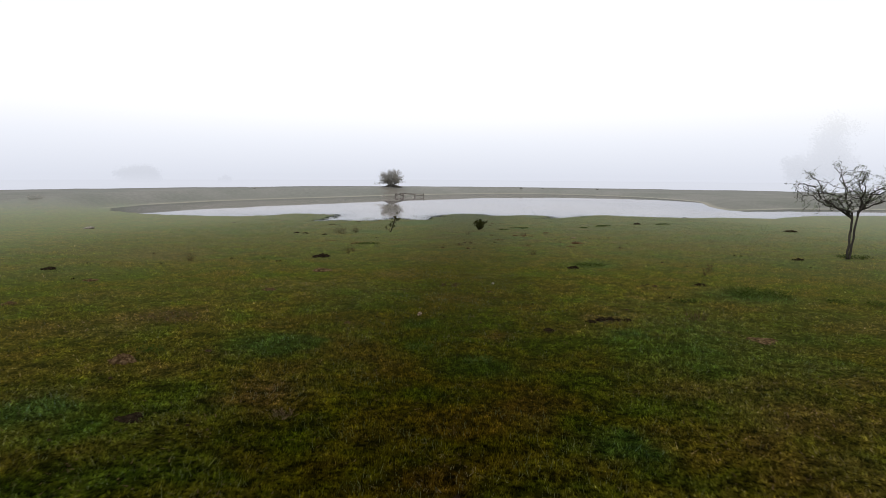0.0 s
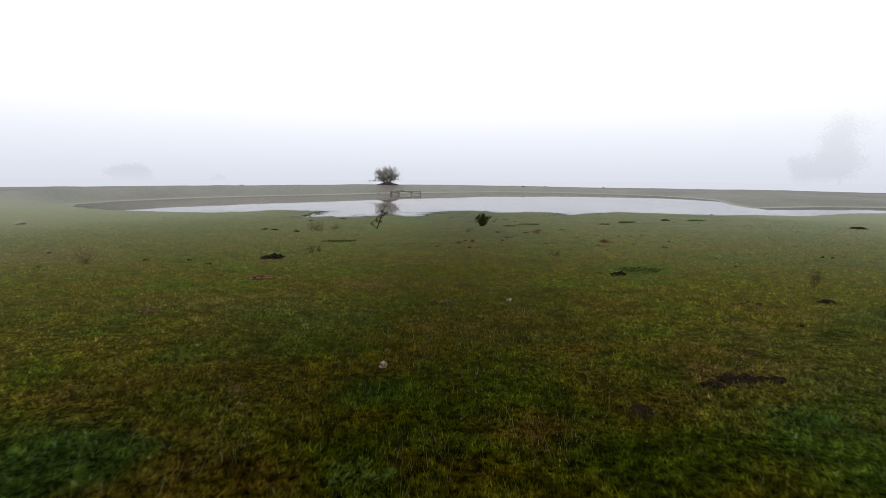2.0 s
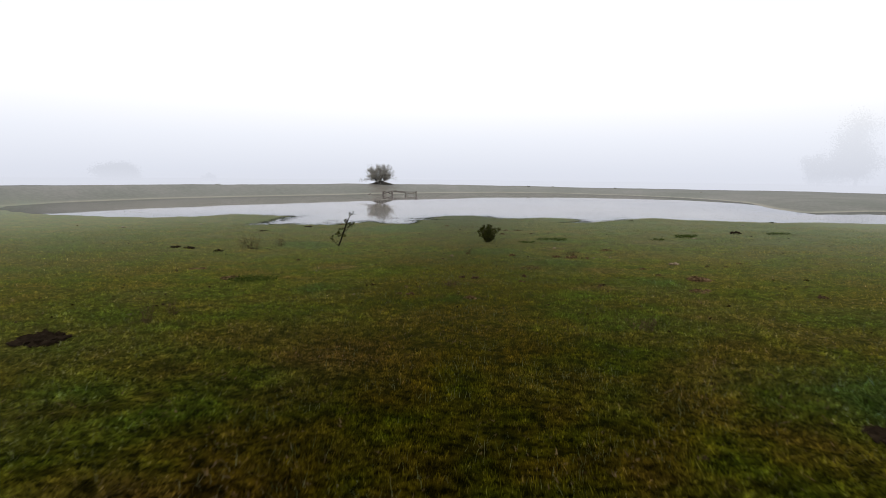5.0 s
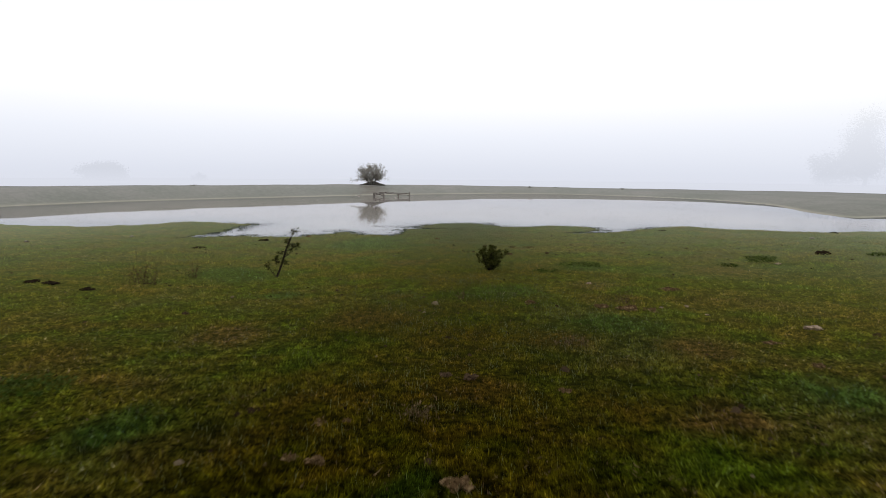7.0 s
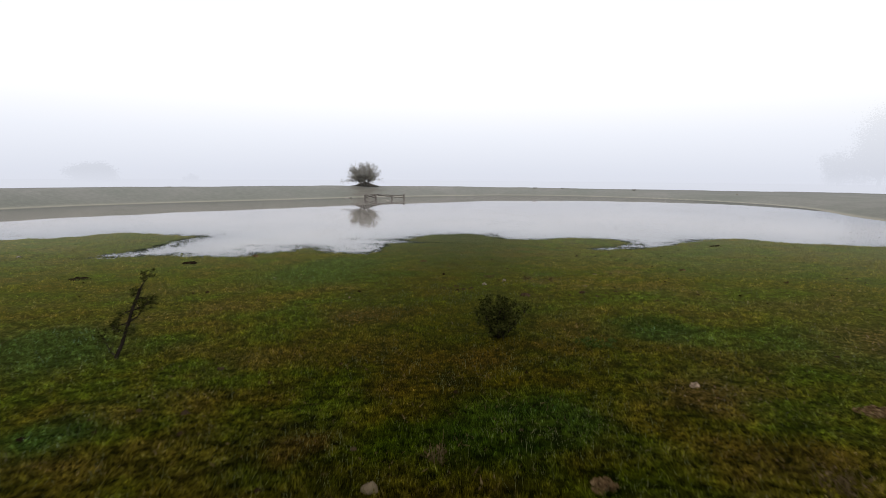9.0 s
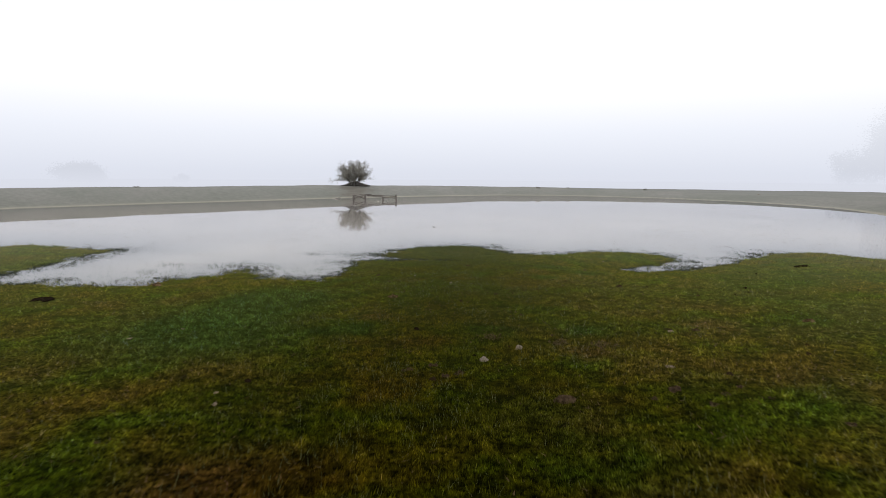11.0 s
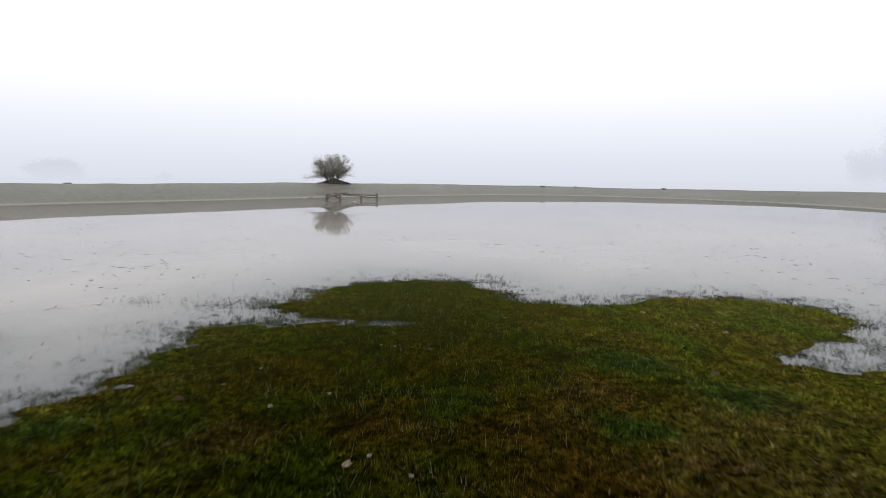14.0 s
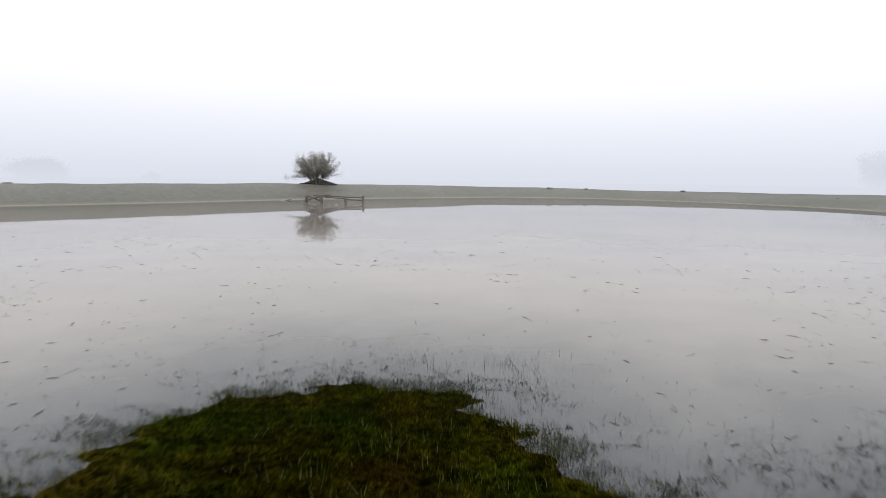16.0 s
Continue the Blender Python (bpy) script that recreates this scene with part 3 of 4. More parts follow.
def leaf_cloud(rng, spots, per, size, spread):
    """Small folded leaves round the given spots."""
    v, f = [], []
    for s in spots:
        for _ in range(per):
            c = s + Vector((rng.gauss(0, spread), rng.gauss(0, spread), rng.gauss(0, spread)))
            a = Vector((rng.uniform(-1, 1), rng.uniform(-1, 1), rng.uniform(-0.6, 0.8))).normalized()
            w = a.orthogonal().normalized()
            k = size * rng.uniform(0.6, 1.3)
            i = len(v)
            v += [c, c + a * k * 0.5 + w * k * 0.28, c + a * k, c + a * k * 0.5 - w * k * 0.28]
            f.append((i, i + 1, i + 2, i + 3))
    return v, f


def woody(name, place, seed, trunks, forks, leaf, leaf_mat, bark, label, category, sides=6, low=0.33, heads=()):
    """A tree or bush: an Empty with trunks, limbs, twigs and leaves under it.
    trunks: rows of heading, length, radius. forks: one row a level of count, length, radius factor, wander, lift, spread, steps.
    leaf: count a twig, size, spread. heads: the main limbs, as rows of trunk, share of its length, heading, length, radius, wander, lift."""
    rng = random.Random(seed)
    root = new(name)
    root.location = place
    tips, level_of = [], []
    for heading, length, radius in trunks:
        v, f = [], []
        pts, rad, d = limb(rng, Vector((rng.gauss(0, 0.02), rng.gauss(0, 0.02), -0.06)), Vector(heading), length, radius, 7, 0.10, 0.02, 0.7)
        rad[0] *= 1.5
        tube(pts, rad, sides + 2, v, f)
        part("trunk", mesh_from("trunk", v, f, bark, True), root)
        tips.append((pts, rad, d))
    spots = []
    for k, (count, length, factor, wander, lift, spread, steps) in enumerate(forks):
        grown, v, f = [], [], []
        if k == 0 and heads:
            for trunk, share, heading, length, radius, wander, lift in heads:
                pts = tips[trunk][0]
                got = limb(rng, pts[round(share * (len(pts) - 1))], Vector(heading), length, radius, 9, wander, lift, 0.3)
                v, f = [], []
                tube(got[0], got[1], sides, v, f)
                part("limb", mesh_from("limb", v, f, bark, True), root)
                grown.append(got)
            tips = grown
            continue
        for pts, rad, d in tips:
            for c in range(count):
                at = len(pts) - 1 if c < 2 else rng.randint(max(1, int(len(pts) * (low if k == 0 else 0.33))), len(pts) - 1)
                a = rng.uniform(0, 2 * math.pi)
                out = Vector((math.cos(a), math.sin(a), 0.0)) * spread
                head = (d * 0.7 + out + Vector((0, 0, rng.uniform(-0.1, 0.35)))).normalized()
                got = limb(rng, pts[at], head, length * rng.uniform(0.65, 1.2), max(rad[at] * factor, 0.0025), steps, wander, lift)
                tube(got[0], got[1], sides if k == 0 else 4 if k == 1 else 3, v, f)
                grown.append(got)
                if k == 0:
                    part("limb", mesh_from("limb", v, f, bark, True), root)
                    v, f = [], []
        if k:
            tagged(part("branches" if k < len(forks) - 1 else "twigs", mesh_from("branches", v, f, bark, True), root), kind="stuff")
        tips = grown
    for pts, rad, d in tips:
        spots += pts[1:]
    if leaf[0]:
        v, f = leaf_cloud(rng, spots, *leaf)
        tagged(part("leaves", mesh_from("leaves", v, f, leaf_mat), root), kind="stuff")
    return tagged(root, label, category)


def lump(name, place, size, seed, mat, label, category, rough=0.35, detail=3, turn=0.0, group="", peak=0.0):
    """A weathered lump: a noisy flattened ball sunk a little into the ground."""
    bm = bmesh.new()
    bmesh.ops.create_icosphere(bm, subdivisions=detail, radius=1.0)
    off = Vector((seed * 3.7, seed * 1.3, seed * 2.1))
    for vert in bm.verts:
        p = vert.co.copy()
        k = 1 + rough * noise.noise(p * 1.3 + off) + rough * 0.6 * noise.noise(p * 3.1 + off) + rough * 0.3 * noise.noise(p * 7.0 + off)
        tall = max(p.z, -0.5) * k
        if peak and p.z > 0:
            tall = k * (1 - min(1.0, math.hypot(p.x, p.y))) ** 1.2
        vert.co = Vector((p.x * k * size[0] / 2, p.y * k * size[1] / 2, tall * size[2]))
    for face in bm.faces:
        face.smooth = detail > 2
    me = bpy.data.meshes.new(name)
    bm.to_mesh(me)
    bm.free()
    me.materials.append(mat)
    ob = new(name, me)
    ob.matrix_world = pose(place[0], place[1], ground_z(place[0], place[1]) + size[2] * 0.15, 0, 0, turn)
    return tagged(ob, label, category, group)


def heap(name, x, y, width, height, seed, mat, label, category, lumps=7, group=""):
    """A heap of dung: several clods on one base, parts of one thing."""
    rng = random.Random(seed)
    root = new(name)
    root.location = (x, y, ground_z(x, y))
    for i in range(lumps):
        a, r = rng.uniform(0, 6.28), width * 0.36 * math.sqrt(rng.random())
        s = width * rng.uniform(0.16, 0.42)
        h = height * rng.uniform(0.4, 1.0) * (1 - 0.5 * r / (width * 0.42))
        bm = bmesh.new()
        bmesh.ops.create_icosphere(bm, subdivisions=2, radius=1.0)
        off = Vector((seed * 2.7 + i * 4.1, i * 1.9, seed * 0.7))
        for vert in bm.verts:
            p = vert.co.copy()
            k = 1 + 0.7 * noise.noise(p * 1.6 + off) + 0.55 * noise.noise(p * 4.5 + off)
            vert.co = Vector((p.x * k * s / 2, p.y * k * s / 2 * rng.uniform(0.98, 1.02), p.z * k * h * 0.5))
        for face in bm.faces:
            face.smooth = False
        me = bpy.data.meshes.new("clod")
        bm.to_mesh(me)
        bm.free()
        me.materials.append(mat)
        ob = part("clod", me, root)
        ob.matrix_local = pose(math.cos(a) * r, math.sin(a) * r * 0.75, h * 0.25, 0, 0, rng.uniform(0, 360))
    return tagged(root, label, category, group)


# ---- trees, sapling, bush ----
def reach(rng, start, goal, steps, jag):
    """A crooked run of points from start to goal."""
    kink = Vector((0, 0, 0))
    pts = [start.copy()]
    for i in range(1, steps + 1):
        kink = kink * 0.5 + Vector((rng.gauss(0, jag), rng.gauss(0, jag), rng.gauss(0, jag)))
        pts.append(start.lerp(goal, i / steps) + kink * (i < steps))
    return pts


def tapered(radius, end, count):
    return [radius + (end - radius) * i / (count - 1) for i in range(count)]


def thorn_tree(place, seed):
    """Two slim stems, crooked limbs spreading into a flat open crown, thorny twigs and few leaves."""
    rng = random.Random(seed)
    root = new("thorn_tree")
    root.location = place
    forks = []
    for foot, top, radius in (((-0.03, 0.0, -0.06), (0.03, 0.05, 1.40), 0.042), ((0.05, 0.0, -0.06), (0.15, -0.03, 1.44), 0.038)):
        pts = reach(rng, Vector(foot), Vector(top), 9, 0.014)
        v, f = [], []
        tube(pts, tapered(radius * 0.88, radius * 0.7, 10), 8, v, f)
        part("trunk", mesh_from("trunk", v, f, m_bark_thorn, True), root)
        forks.append(pts)
    bv, bf, tv, tf, spots = [], [], [], [], []
    for stem, goal, radius in ((0, (-1.45, 0.1, 2.28), 0.032), (0, (-1.25, -0.45, 1.95), 0.024), (0, (-0.95, 0.55, 2.45), 0.028), (0, (-0.62, -0.35, 2.50), 0.026), (0, (-0.25, 0.25, 2.62), 0.030),
                               (1, (0.12, -0.3, 2.62), 0.028), (1, (0.50, 0.35, 2.55), 0.028), (1, (0.85, -0.3, 2.40), 0.028), (1, (1.25, 0.2, 2.28), 0.030), (1, (1.55, -0.2, 2.05), 0.026),
                               (1, (1.10, 0.65, 1.95), 0.022), (0, (-1.35, 0.55, 2.05), 0.022)):
        main = reach(rng, forks[stem][rng.choice((8, 9))], Vector(goal), 10, 0.045)
        v, f = [], []
        tube(main, tapered(radius, 0.010, 11), 6, v, f)
        part("limb", mesh_from("limb", v, f, m_bark_thorn, True), root)
        for k in range(9):
            at = main[3 + k * 7 // 8]
            out = Vector((rng.gauss(0, 0.30), rng.gauss(0, 0.30), rng.uniform(-0.06, 0.34)))
            if goal[0] < -1.2 and k > 6:
                out = Vector((rng.gauss(-0.1, 0.1), rng.gauss(0, 0.15), rng.uniform(-0.48, -0.25)))
            branch = reach(rng, at, at + out, 7, 0.030)
            tube(branch, tapered(0.011, 0.005, 8), 4, bv, bf)
            for _ in range(5):
                at2 = branch[rng.randint(2, 7)]
                twig = reach(rng, at2, at2 + Vector((rng.gauss(0, 0.11), rng.gauss(0, 0.11), rng.gauss(0.03, 0.09))), 5, 0.016)
                tube(twig, tapered(0.0055, 0.003, 6), 3, tv, tf)
                spots += twig[2:]
    tagged(part("branches", mesh_from("branches", bv, bf, m_bark_thorn, True), root), kind="stuff")
    tagged(part("twig_growth", mesh_from("twig_growth", tv, tf, m_bark_thorn, True), root), kind="stuff")
    v, f = leaf_cloud(rng, spots, 3, 0.030, 0.022)
    tagged(part("leaves", mesh_from("leaves", v, f, m_leaf), root), kind="stuff")
    return tagged(root, "small twin-trunked thorn tree with sparse grey-green leaves", "tree")


thorn_tree((11.66, -22.8, ground_z(11.66, -22.8)), 4)


def globe_tree(name, place, seed, centre, radii, stems, clumps, leaf, leaf_mat, bark, label, wings=()):
    """A many-stemmed tree with a round crown of leaf clumps. centre and radii: of the crown, from the foot. leaf: count a clump, size, spread."""
    rng = random.Random(seed)
    root = new(name)
    root.location = place
    centre, tips = Vector(centre), []
    for k in range(stems):
        a = k * 2.4
        out = Vector((math.cos(a), math.sin(a), 0)) * rng.uniform(0.3, 0.9)
        pts, rad, d = limb(rng, Vector((out.x * 0.35, out.y * 0.35, -0.1)), out + Vector((0, 0, rng.uniform(0.8, 1.3))), rng.uniform(0.75, 1.15), rng.uniform(0.04, 0.065), 6, 0.12, 0.02, 0.6)
        v, f = [], []
        tube(pts, rad, 6, v, f)
        part("trunk", mesh_from("trunk", v, f, bark, True), root)
        tips.append(pts)
    v, f, spots = [], [], []
    goals = [Vector(w) for w in wings]
    while len(goals) < clumps:
        g = Vector((rng.uniform(-1, 1), rng.uniform(-1, 1), rng.uniform(-0.9, 1)))
        if 0.25 < g.length < 1 and rng.random() < g.length ** 1.5:
            goals.append(centre + Vector((g.x * radii[0], g.y * radii[1], g.z * radii[2])) * rng.uniform(0.88, 1.06))
    for g in goals:
        pts = min(tips, key=lambda q: (q[-1] - g).length + rng.uniform(0, 0.5))
        start = pts[rng.randint(3, 6)]
        mid = start.lerp(g, 0.5) + Vector((rng.gauss(0, 0.08), rng.gauss(0, 0.08), 0.12))
        way = [start.lerp(mid, t).lerp(mid.lerp(g, t), t) + Vector((rng.gauss(0, 0.03), rng.gauss(0, 0.03), rng.gauss(0, 0.03))) * (0 < t < 1) for t in (0, 0.2, 0.4, 0.6, 0.8, 1)]
        tube(way, [0.026, 0.022, 0.018, 0.014, 0.010, 0.006], 4, v, f)
        for _ in range(4):
            twig, r2, d = limb(rng, way[rng.randint(3, 5)], g - start + Vector((rng.gauss(0, 0.7), rng.gauss(0, 0.7), rng.gauss(0, 0.5))), rng.uniform(0.2, 0.4), 0.007, 4, 0.25, 0.0)
            tube(twig, r2, 3, v, f)
            spots += twig[2:]
        spots += [g, way[4]]
    tagged(part("branches", mesh_from("branches", v, f, bark, True), root), kind="stuff")
    v, f = leaf_cloud(rng, spots, *leaf)
    tagged(part("leaves", mesh_from("leaves", v, f, leaf_mat), root), kind="stuff")
    return tagged(root, label, "tree")


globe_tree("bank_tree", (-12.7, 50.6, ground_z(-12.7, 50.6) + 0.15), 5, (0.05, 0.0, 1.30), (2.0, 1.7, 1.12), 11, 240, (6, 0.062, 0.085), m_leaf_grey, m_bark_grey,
           "low round-crowned tree on the far bank, thin foliage greyed for fog", [(-2.0, 0.3, 0.45), (-2.25, -0.2, 0.30), (-1.7, 0.1, 0.6), (-2.4, 0.1, 0.42), (1.9, 0.1, 0.7)])
lump("earth_mound", (-12.6, 51.3), (3.0, 1.5, 0.48), 8, m_earth, "dark bare earth mound under the bank tree", "mound", 0.2, 4, 0.0, "", 1.0)

woody("sapling", (-3.88, -11.86, ground_z(-3.88, -11.86) - 0.04), 21,
      [((0.31, 0.18, 1), 0.98, 0.024)],
      [(0, 0, 0, 0, 0, 0, 0), (8, 0.075, 0.6, 0.25, 0.03, 1.0, 4), (3, 0.035, 0.8, 0.3, 0.02, 0.9, 3)],
      (2, 0.026, 0.012), m_leaf_dark, m_bark, "thin leaning thorny sapling with few dark leaves", "sapling", 6, 0.08,
      [(0, 0.14, (-1, 0.2, 0.35), 0.34, 0.010, 0.16, 0.0), (0, 0.43, (-0.7, -0.3, 0.35), 0.16, 0.008, 0.2, 0.03), (0, 0.43, (0.3, -0.6, 0.6), 0.13, 0.007, 0.2, 0.03),
       (0, 0.57, (0.9, 0.2, 0.6), 0.32, 0.011, 0.14, 0.04), (0, 0.57, (-0.9, 0.2, 0.12), 0.20, 0.008, 0.16, 0.0), (0, 0.72, (0.9, -0.2, 0.4), 0.26, 0.009, 0.15, 0.03),
       (0, 0.72, (-0.7, -0.4, 0.4), 0.14, 0.007, 0.2, 0.04), (0, 0.86, (0.5, 0.4, 0.6), 0.16, 0.008, 0.2, 0.04), (0, 0.86, (-0.5, 0.3, 0.6), 0.12, 0.007, 0.2, 0.04), (0, 1, (0.25, 0.1, 1), 0.16, 0.010, 0.15, 0.04)])
stems_r = random.Random(3)
woody("shrub", (0.62, -10.90, ground_z(0.62, -10.90)), 33,
      [((stems_r.gauss(0, 0.36), stems_r.gauss(0, 0.36), 1), stems_r.uniform(0.20, 0.52), 0.005) for _ in range(26)],
      [(8, 0.09, 0.6, 0.14, 0.16, 0.40, 3), (2, 0.04, 0.7, 0.2, 0.12, 0.5, 2)],
      (7, 0.034, 0.014), m_leaf_dark, m_bark, "small dense dark green shrub in short grass", "shrub", 5, 0.1)

# ---- the ruined timber fence in the water ----
fence = new("timber_fence")
fence.location = (-8.75, 40.3, 0)
fence.scale = (1.11, 1.0, 0.95)
tagged(fence, "ruined weathered timber fence standing in the pond", "fence")


def beam(name, a, b2, thick, seed):
    a, b2 = Vector(a), Vector(b2)
    v, f = [], []
    k = 6
    rng = random.Random(seed)
    pts = [a.lerp(b2, i / k) + Vector((rng.gauss(0, 0.012), rng.gauss(0, 0.012), rng.gauss(0, 0.012))) for i in range(k + 1)]
    tube(pts, [thick * rng.uniform(0.85, 1.1) for _ in pts], 8, v, f)
    me = mesh_from(name, v, f, m_timber)
    bm = bmesh.new()
    bm.from_mesh(me)
    bmesh.ops.holes_fill(bm, edges=[e for e in bm.edges if e.is_boundary])
    bm.to_mesh(me)
    bm.free()
    return part(name, me, fence)


beam("post", (1.88, -0.1, -0.4), (1.85, -0.1, 0.54), 0.075, 1)
beam("post", (0.78, 0.0, -0.4), (0.77, 0.0, 0.36), 0.075, 2)
beam("post", (-0.68, -0.1, -0.4), (-0.70, -0.1, 0.58), 0.10, 3)
beam("post", (-1.70, 0.2, -0.4), (-1.67, 0.2, 0.48), 0.11, 4)
beam("rail", (-0.62, 0.02, 0.50), (1.85, 0.02, 0.40), 0.045, 5)
beam("rail", (-0.50, 0.02, 0.44), (1.85, -0.04, 0.20), 0.042, 6)
beam("rail", (-1.70, 0.05, 0.14), (-0.75, 0.0, 0.48), 0.055, 7)
beam("rail", (-1.62, 0.25, 0.46), (-0.80, 0.1, 0.16), 0.055, 8)
beam("rail", (-1.20, 0.2, 0.49), (-0.15, 0.3, 0.57), 0.04, 9)

woody("driftwood", (-13.2, 43.2, 0.0), 91, [((1, 0.1, 0.15), 0.7, 0.08)], [(2, 0.25, 0.6, 0.2, 0.0, 0.8, 4)], (0, 0.1, 0.1), m_leaf, m_driftwood, "pale grey driftwood lying in the water by the bank", "driftwood")

# ---- trees lost in the fog ----
ghost = woody("distant_tree", (-106.0, 142.0, 0), 41,
              [((0.1, 0, 1), 1.3, 0.3), ((-0.3, 0, 1), 1.3, 0.3), ((0.4, 0.2, 1), 1.3, 0.3)],
              [(7, 3.4, 0.6, 0.15, 0.0, 1.8, 5), (4, 2.2, 0.6, 0.2, 0.0, 1.2, 4), (3, 1.4, 0.6, 0.25, 0.0, 1.0, 3)],
              (20, 0.42, 0.6), m_leaf_dark, m_bark, "wide low tree fading into the fog", "tree")
ghost.scale = (1, 1, 1.0)
woody("distant_shrub", (-80.0, 146.0, 0), 43,
                    [((0.1, 0, 1), 0.8, 0.1), ((-0.3, 0, 1), 0.8, 0.1)],
                    [(6, 1.4, 0.6, 0.15, 0.0, 1.5, 5), (4, 0.9, 0.6, 0.2, 0.0, 1.2, 4)],
                    (16, 0.25, 0.3), m_leaf_dark, m_bark, "low shrub fading into the fog", "shrub")
woody("tall_distant_tree", (115.5, 158.0, 0), 45,
                   [((0.02, 0, 1), 15.0, 0.45)],
                   [(34, 4.6, 0.5, 0.15, 0.05, 1.0, 5), (4, 2.6, 0.6, 0.2, 0.03, 1.1, 4), (3, 1.6, 0.6, 0.25, 0.0, 1.0, 3)],
                   (20, 0.45, 1.4), m_leaf_dark, m_bark, "tall tree almost lost in the fog", "tree", 6, 0.15)
woody("distant_tree", (109.0, 166.0, 0), 47,
                    [((-0.1, 0, 1), 3.5, 0.35), ((0.4, 0, 1), 3.5, 0.3)],
                    [(7, 4.2, 0.6, 0.15, 0.02, 1.3, 5), (4, 2.6, 0.6, 0.2, 0.0, 1.1, 4), (3, 1.5, 0.6, 0.25, 0.0, 1.0, 3)],
                    (20, 0.42, 0.7), m_leaf_dark, m_bark, "broad tree almost lost in the fog", "tree")

# ---- dung, stones ----
DUNG_DARK = [(-4.3, -23.4, 0.55, 0.21), (-5.78, -24.4, 0.16, 0.08), (-5.13, -24.9, 0.2, 0.08), (-10.0, -27.4, 0.42, 0.12), (3.05, -25.2, 0.42, 0.12),
             (5.5, -27.7, 0.3, 0.08), (10.06, -23.1, 0.36, 0.10), (14.7, -13.6, 0.6, 0.16), (1.55, -32.3, 0.26, 0.08), (-8.24, -13.0, 0.32, 0.10), (-7.8, -13.1, 0.36, 0.11),
             (-6.74, -13.6, 0.28, 0.10), (-8.14, -6.2, 0.5, 0.09), (-7.2, -3.2, 0.42, 0.11), (9.3, -8.1, 0.42, 0.18), (8.1, 1.1, 0.36, 0.10), (-2.76, -36.13, 0.27, 0.08), (15.2, 1.4, 0.5, 0.10), (3.75, -13.3, 0.2, 0.07)]
for i, (x, y, w, h) in enumerate(DUNG_DARK):
    heap("dung_heap", x, y, w, h, i + 1, m_dung, "dark crumbled dung heap in short grass", "dung", 15 if w > 0.25 else 8, "dung heaps")
DUNG_PALE = [(0.69, -29.05, 0.16, 0.07), (-3.8, -29.5, 0.26, 0.08), (-1.6, -32.1, 0.15, 0.09), (-3.82, -34.5, 0.34, 0.15), (-3.5, -26.45, 0.6, 0.09), (-4.2, -18.85, 0.44, 0.09), (-5.5, -17.4, 0.4, 0.05), (4.32, -18.3, 0.46, 0.16), (3.7, -17.0, 0.22, 0.05),
             (3.72, -17.85, 0.2, 0.06), (3.9, -19.5, 0.38, 0.07), (6.07, -15.9, 0.25, 0.05), (1.15, -14.7, 0.24, 0.10), (2.17, -15.0, 0.25, 0.11), (2.52, -15.15, 0.34, 0.12),
             (2.83, -15.2, 0.26, 0.11), (3.7, -13.35, 0.42, 0.08), (4.6, -32.5, 0.45, 0.06), (-7.96, -28.9, 0.36, 0.07), (-7.6, -31.6, 0.28, 0.08)]
for i, (x, y, w, h) in enumerate(DUNG_PALE):
    heap("weathered_dung", x, y, w, h, i + 51, m_dung_pale, "pale weathered dung crumbling in the grass", "dung", 16 if w > 0.25 else 9, "weathered dung")
for i, (x, y, w) in enumerate(((2.28, -31.68, 0.22), (2.50, -31.5, 0.28), (2.68, -31.48, 0.30), (2.88, -31.52, 0.26))):
    heap("dung_heap", x, y, w, 0.10, i + 301, m_dung, "black crumbled dung ridge in thin grass", "dung", 8, "dung heaps")
CLODS = [(-3.01, -33.97, 0.10), (1.64, -25.65, 0.09), (0.0, -18.4, 0.13), (0.25, -18.45, 0.17), (5.12, -16.6, 0.12), (5.5, -16.6, 0.12),
         (2.72, -19.7, 0.06), (-0.3, -7.1, 0.11), (-0.03, -6.96, 0.11), (0.1, -7.34, 0.11), (0.25, -7.24, 0.11), (0.24, 1.42, 0.11), (2.27, -7.7, 0.14), (1.6, 2.4, 0.10), (-3.9, -15.6, 0.13), (0.35, -29.4, 0.07), (4.39, -27.96, 0.11), (3.14, -30.5, 0.08), (3.48, -30.26, 0.06), (3.27, -5.39, 0.12), (2.94, -5.39, 0.14), (0.35, -29.09, 0.07), (1.08, -4.45, 0.07), (4.25, -2.84, 0.08), (6.35, -6.7, 0.12), (3.35, -8.47, 0.08), (5.6, -19.96, 0.2), (2.02, -7.9, 0.09), (2.47, -8.05, 0.10), (2.67, -7.8, 0.08), (2.87, -7.6, 0.08), (3.02, -7.9, 0.07)]
for i, (x, y, w) in enumerate(CLODS):
    heap("earth_clod", x, y, w * 1.25, w * 0.5, i + 130, m_clod, "small dark crumbling clod of earth in the grass", "clod", 6, "clods in the meadow")
PALE = [(4.52, -16.3, 0.18), (2.42, -12.7, 0.11), (-0.54, -31.4, 0.11), (3.09, -14.9, 0.07), (3.5, -14.8, 0.07),
        (3.57, -15.4, 0.06), (7.19, -10.1, 0.13), (-3.55, -5.4, 0.05), (-4.0, -5.9, 0.06), (-2.0, -7.85, 0.05), (-1.88, -8.15, 0.06), (2.44, -6.98, 0.08),
        (2.94, -5.46, 0.08), (-1.7, -29.9, 0.06)]
for i, (x, y, w) in enumerate(PALE):
    lump("stone", (x, y), (w, w * 0.7, w * 0.28), i + 30, m_stone, "small pale stone half sunk in wet grass", "stone", 0.8, 2, i * 47, "stones in the meadow")
